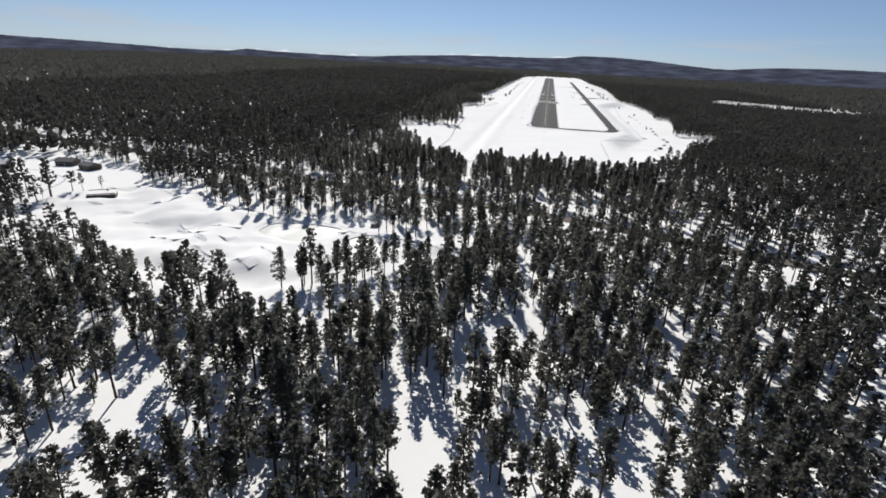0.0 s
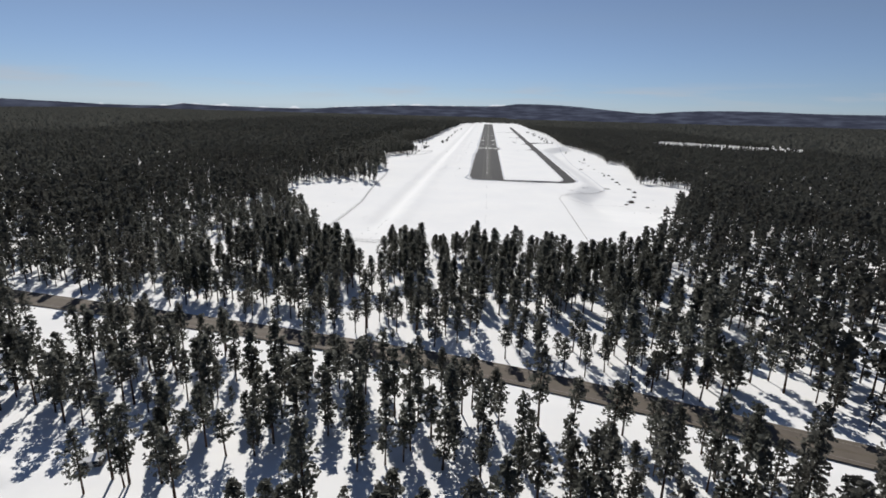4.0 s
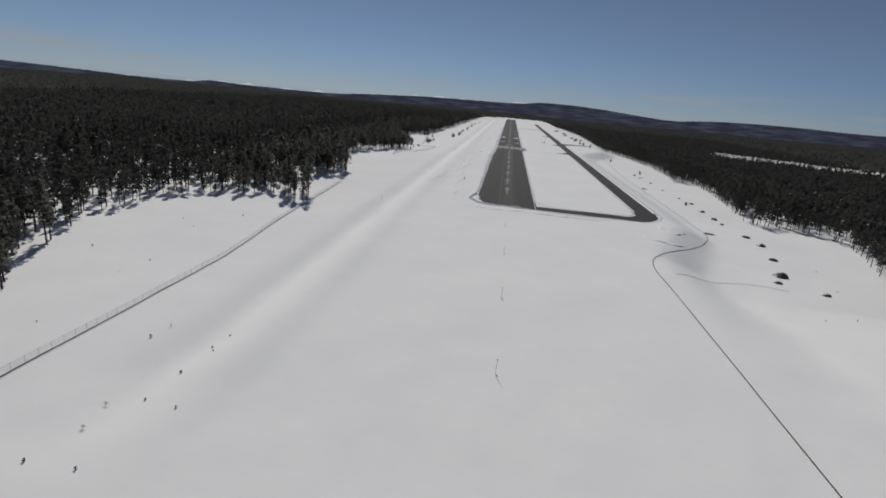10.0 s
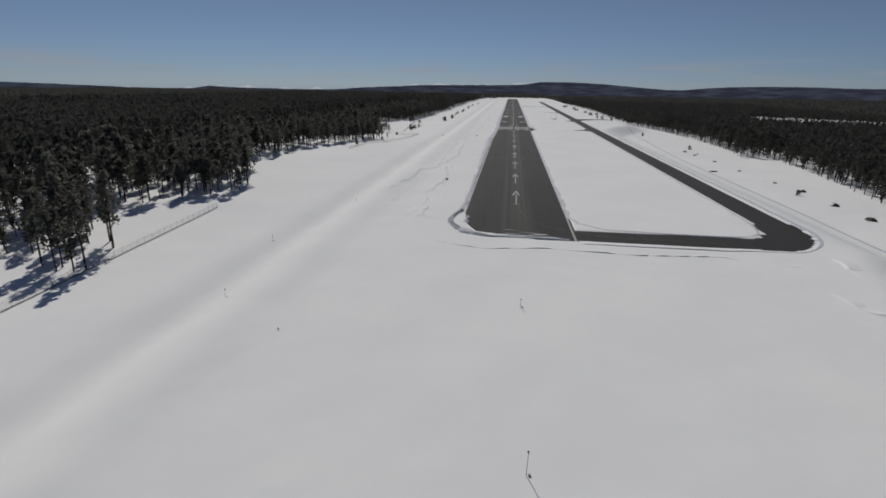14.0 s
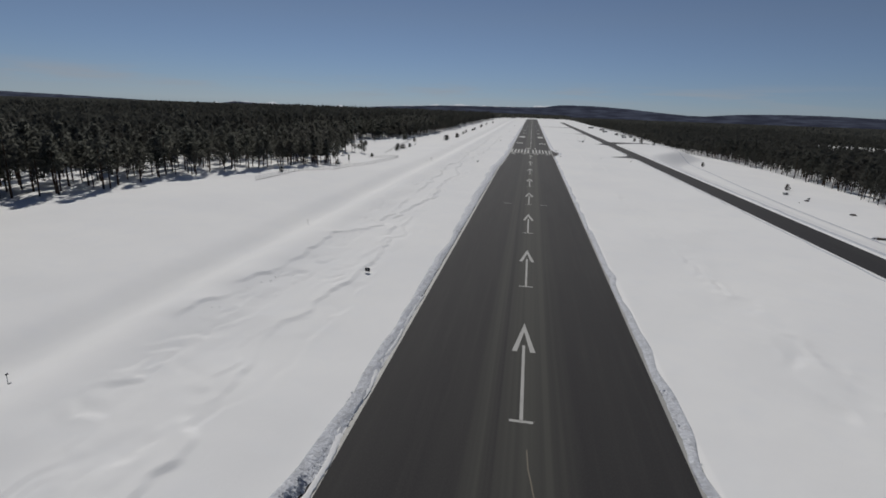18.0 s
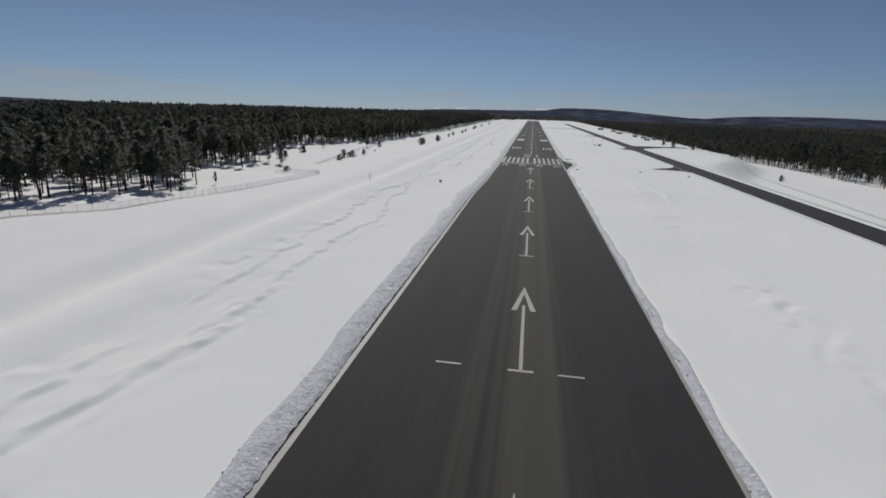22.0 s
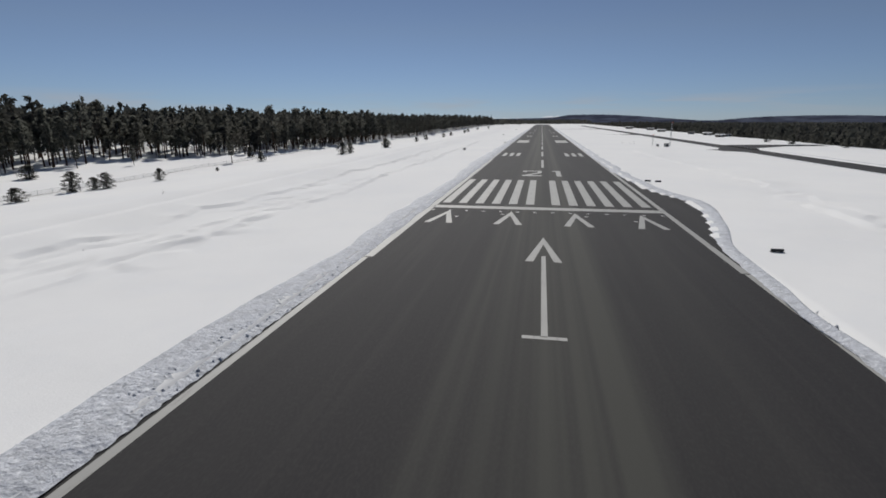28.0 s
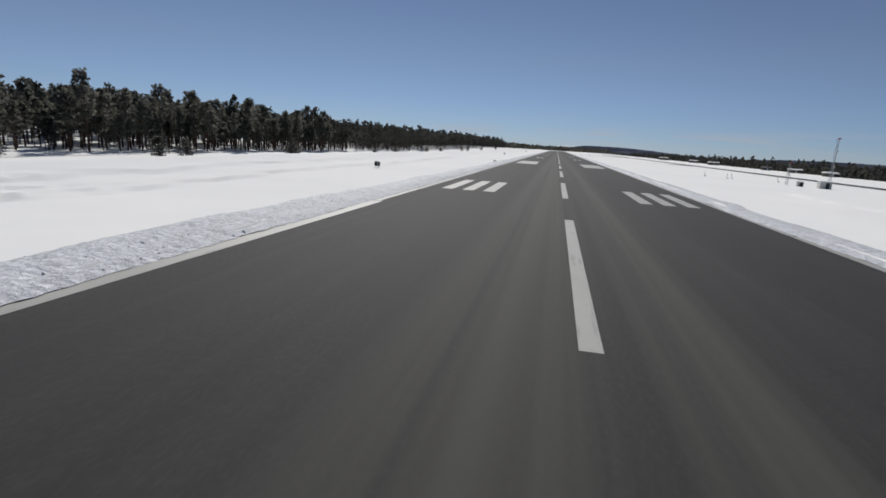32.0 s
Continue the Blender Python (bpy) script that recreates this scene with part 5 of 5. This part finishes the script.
copy_thing(shrubs[0], pose(-100, -1139, -0.2, 0, 0, 70) @ Matrix.Diagonal((1.6, 3.6, 1.3, 1)))
copy_thing(shrubs[1], pose(-88, -96, gz(-88, -96), 0, 0, 30) @ Matrix.Diagonal((2.4, 2.4, 2.4, 1)))
for p in shrubs:
    for o in (*p.children_recursive, p):
        bpy.data.objects.remove(o)

# ---- golf course: ponds, cart path, shed, clubhouse ----
for pond in PONDS:
    p = np.array([*pond, pond[0]], float)
    s = np.r_[0, np.cumsum(np.hypot(*np.diff(p, axis=0).T))]
    u = np.arange(0, s[-1], 1.5)
    qx, qy = np.interp(u, s, p[:, 0]), np.interp(u, s, p[:, 1])
    k = np.ones(7) / 7
    qx, qy = (np.convolve(np.r_[w[-3:], w, w[:3]], k, "valid") for w in (qx, qy))
    qx += 1.2 * (value_noise(u, u * 0, 7, 71) - 0.5)
    bm = bmesh.new()
    bm.faces.new([bm.verts.new((a, b, -0.12)) for a, b in zip(qx, qy)])
    bmesh.ops.recalc_face_normals(bm, faces=bm.faces[:])
    ob = part("water", bm, ICE, None)
    tagged(ob, "frozen pond with grey-green ice and snowy banks", "pond", kind="structure")
    # undercut snowy bank round the ice
    mx_, my_ = qx.mean(), qy.mean()
    rows = []
    wob = 0.5 * value_noise(u, u * 0, 4, 73)
    for f, z in ((0.98, -0.3), (0.985, 0.10), (1.01, 0.36), (1.08, 0.50), (1.20, 0.40), (1.34, -0.4)):
        g = f + 0.05 * (wob - 0.25)
        rows.append(np.stack([mx_ + (qx - mx_) * g, my_ + (qy - my_) * g, z + 0.3 * wob], -1))
    v = np.concatenate(rows)
    m = len(u)
    a = np.arange(m)
    b = (a + 1) % m
    q = np.concatenate([np.stack([a + r * m, b + r * m, b + (r + 1) * m, a + (r + 1) * m], -1) for r in range(len(rows) - 1)])
    put("trim_pond_bank", mesh_np("trim_pond_bank", v, q, SNOW, True), None, "soft raised snow bank round a frozen pond", kind="structure")


def house(x, y, turn, sx, sy, h, roof_h, label, snowy=True, name="house"):
    root = empty(name, (x, y, gz(x, y) - 0.2), label, "building", turn=turn)
    bm = bmesh.new()
    box(bm, sx, sy, h + 0.2)
    part("wall", bm, WALL, root, "", 0.03)
    bm = bmesh.new()
    ex, ey = sx / 2 + 0.6, sy / 2 + 0.6
    vs = [bm.verts.new(c) for c in ((-ex, -ey, h), (ex, -ey, h), (ex, ey, h), (-ex, ey, h), (-ex, 0, h + roof_h), (ex, 0, h + roof_h))]
    for f in ((0, 1, 5, 4), (2, 3, 4, 5), (0, 4, 3), (1, 2, 5), (3, 2, 1, 0)):
        bm.faces.new([vs[i] for i in f])
    roof = part("roof", bm, SNOW if snowy else ROOFING, root, "snow-covered roof" if snowy else "grey roof")
    bm = bmesh.new()
    box(bm, 0.8, 0.8, 1.6, sx * 0.2, 0.4, h + roof_h * 0.6)
    put("chimney", bm_mesh("chimney", bm, WALL), roof)
    for k in range(max(2, int(sx / 4))):
        wx = -sx / 2 + (k + 0.5) * sx / max(2, int(sx / 4))
        bm = bmesh.new()
        box(bm, 1.5, 0.08, 1.3, wx, -sy / 2 - 0.03, h * 0.4)
        win = part("window", bm, PALE, root)
        bm = bmesh.new()
        box(bm, 1.3, 0.08, 1.1, wx, -sy / 2 - 0.06, h * 0.4 + 0.1)
        put("pane", bm_mesh("pane", bm, GLASS), win)
    bm = bmesh.new()
    box(bm, 1.1, 0.1, 2.1, sx * 0.05, -sy / 2 - 0.03, 0.2)
    part("door", bm, PALE, root)


house(-300, -1121, 38, 17, 16, 4.4, 0.5, "low dark golf-course building with flat snowy roof on open snow")
house(-405, -1045, 10, 15, 11, 4, 2.6, "timber house with grey roof beside a yard among pines", False)
house(-376, -1052, -15, 14, 11, 4, 2.4, "timber house with dark roof beside a yard among pines", False)
house(-440, -1075, 25, 16, 10, 4.5, 3.0, "timber house with snowy roof at the edge of pines")
house(-100, -1121, 20, 5, 3.6, 2.4, 0.9, "small grey shed with a snowy roof beside the frozen ponds", True, "shed")
for x, y, t, sx, sy, h, sn in ((168, 445, 5, 11, 8, 3.4, True), (178, 520, -8, 13, 9, 3.6, True), (172, 560, 0, 10, 8, 3.4, False), (166, 690, 0, 16, 10, 4, True), (172, 800, 6, 15, 10, 4, True), (186, 480, 0, 9, 7, 3.2, False), (160, 930, 0, 20, 12, 5, True)):
    house(x, y, t, sx * 0.62, sy * 0.62, h * 0.72, 0.9, "low airport building with snowy roof at the field edge" if sn else "low airport building with grey roof at the field edge", sn, "airport_building")
v, q = ribbon([(-318, -1098), (-250, -1094), (-200, -1112), (-150, -1131), (-110, -1137), (-80, -1141), (-40, -1152)], 1.1, lambda a, b: ground_z(a, b) + 0.12, 3.0)
put("pavement_path", mesh_np("pavement_path", v, q, BERM), None, "grey trodden cart path along the golf course edge", kind="structure")
v, q = ribbon([(-423, -1090), (-417, -1069), (-397, -1073), (-363, -1087), (-353, -1107), (-347, -1130), (-373, -1132)], 1.0, lambda a, b: ground_z(a, b) + 0.12, 3.0)
put("pavement_path", mesh_np("pavement_path", v, q, BERM), None, "grey cleared loop of drive in a snowy yard", kind="structure")
# sand bunkers and tees showing through the golf snow
for n, (x, y, a, tilt) in enumerate(((-262, -1143, 5.5, 0.5), (-238, -1158, 4.5, 0.2), (-205, -1163, 6.5, -0.4), (-182, -1180, 6.0, -0.5), (-287, -1140, 4.5, 0.1), (-160, -1200, 5.0, -0.2), (-300, -1160, 5.0, 0.4))):
    bm = bmesh.new()
    k = 16
    ring = []
    for i in range(k):
        t = 6.2832 * i / k
        r = a * (0.8 + 0.25 * noise.noise(Vector((math.cos(t) * 1.5 + n * 7, math.sin(t) * 1.5, 0))))
        px, py = 1.5 * r * math.cos(t), 0.42 * r * math.sin(t)
        wx, wy = x + px * math.cos(tilt) - py * math.sin(tilt), y + px * math.sin(tilt) + py * math.cos(tilt)
        ring.append(bm.verts.new((wx, wy, gz(wx, wy) + 0.10)))
    mid = bm.verts.new((x, y, gz(x, y) + 0.12))
    for i in range(k):
        bm.faces.new((ring[i], ring[(i + 1) % k], mid))
    tagged(part("sand_bunker", bm, BERM, None), "shallow grey bunker half filled with drifted snow", "bunker", "golf bunkers")

# the plan's unit in metres
UNIT = 0.80
for ob in list(scene.objects):
    if ob.parent is None and ob.type in {"MESH", "EMPTY"}:
        ob.matrix_basis = Matrix.Scale(UNIT, 4) @ ob.matrix_basis
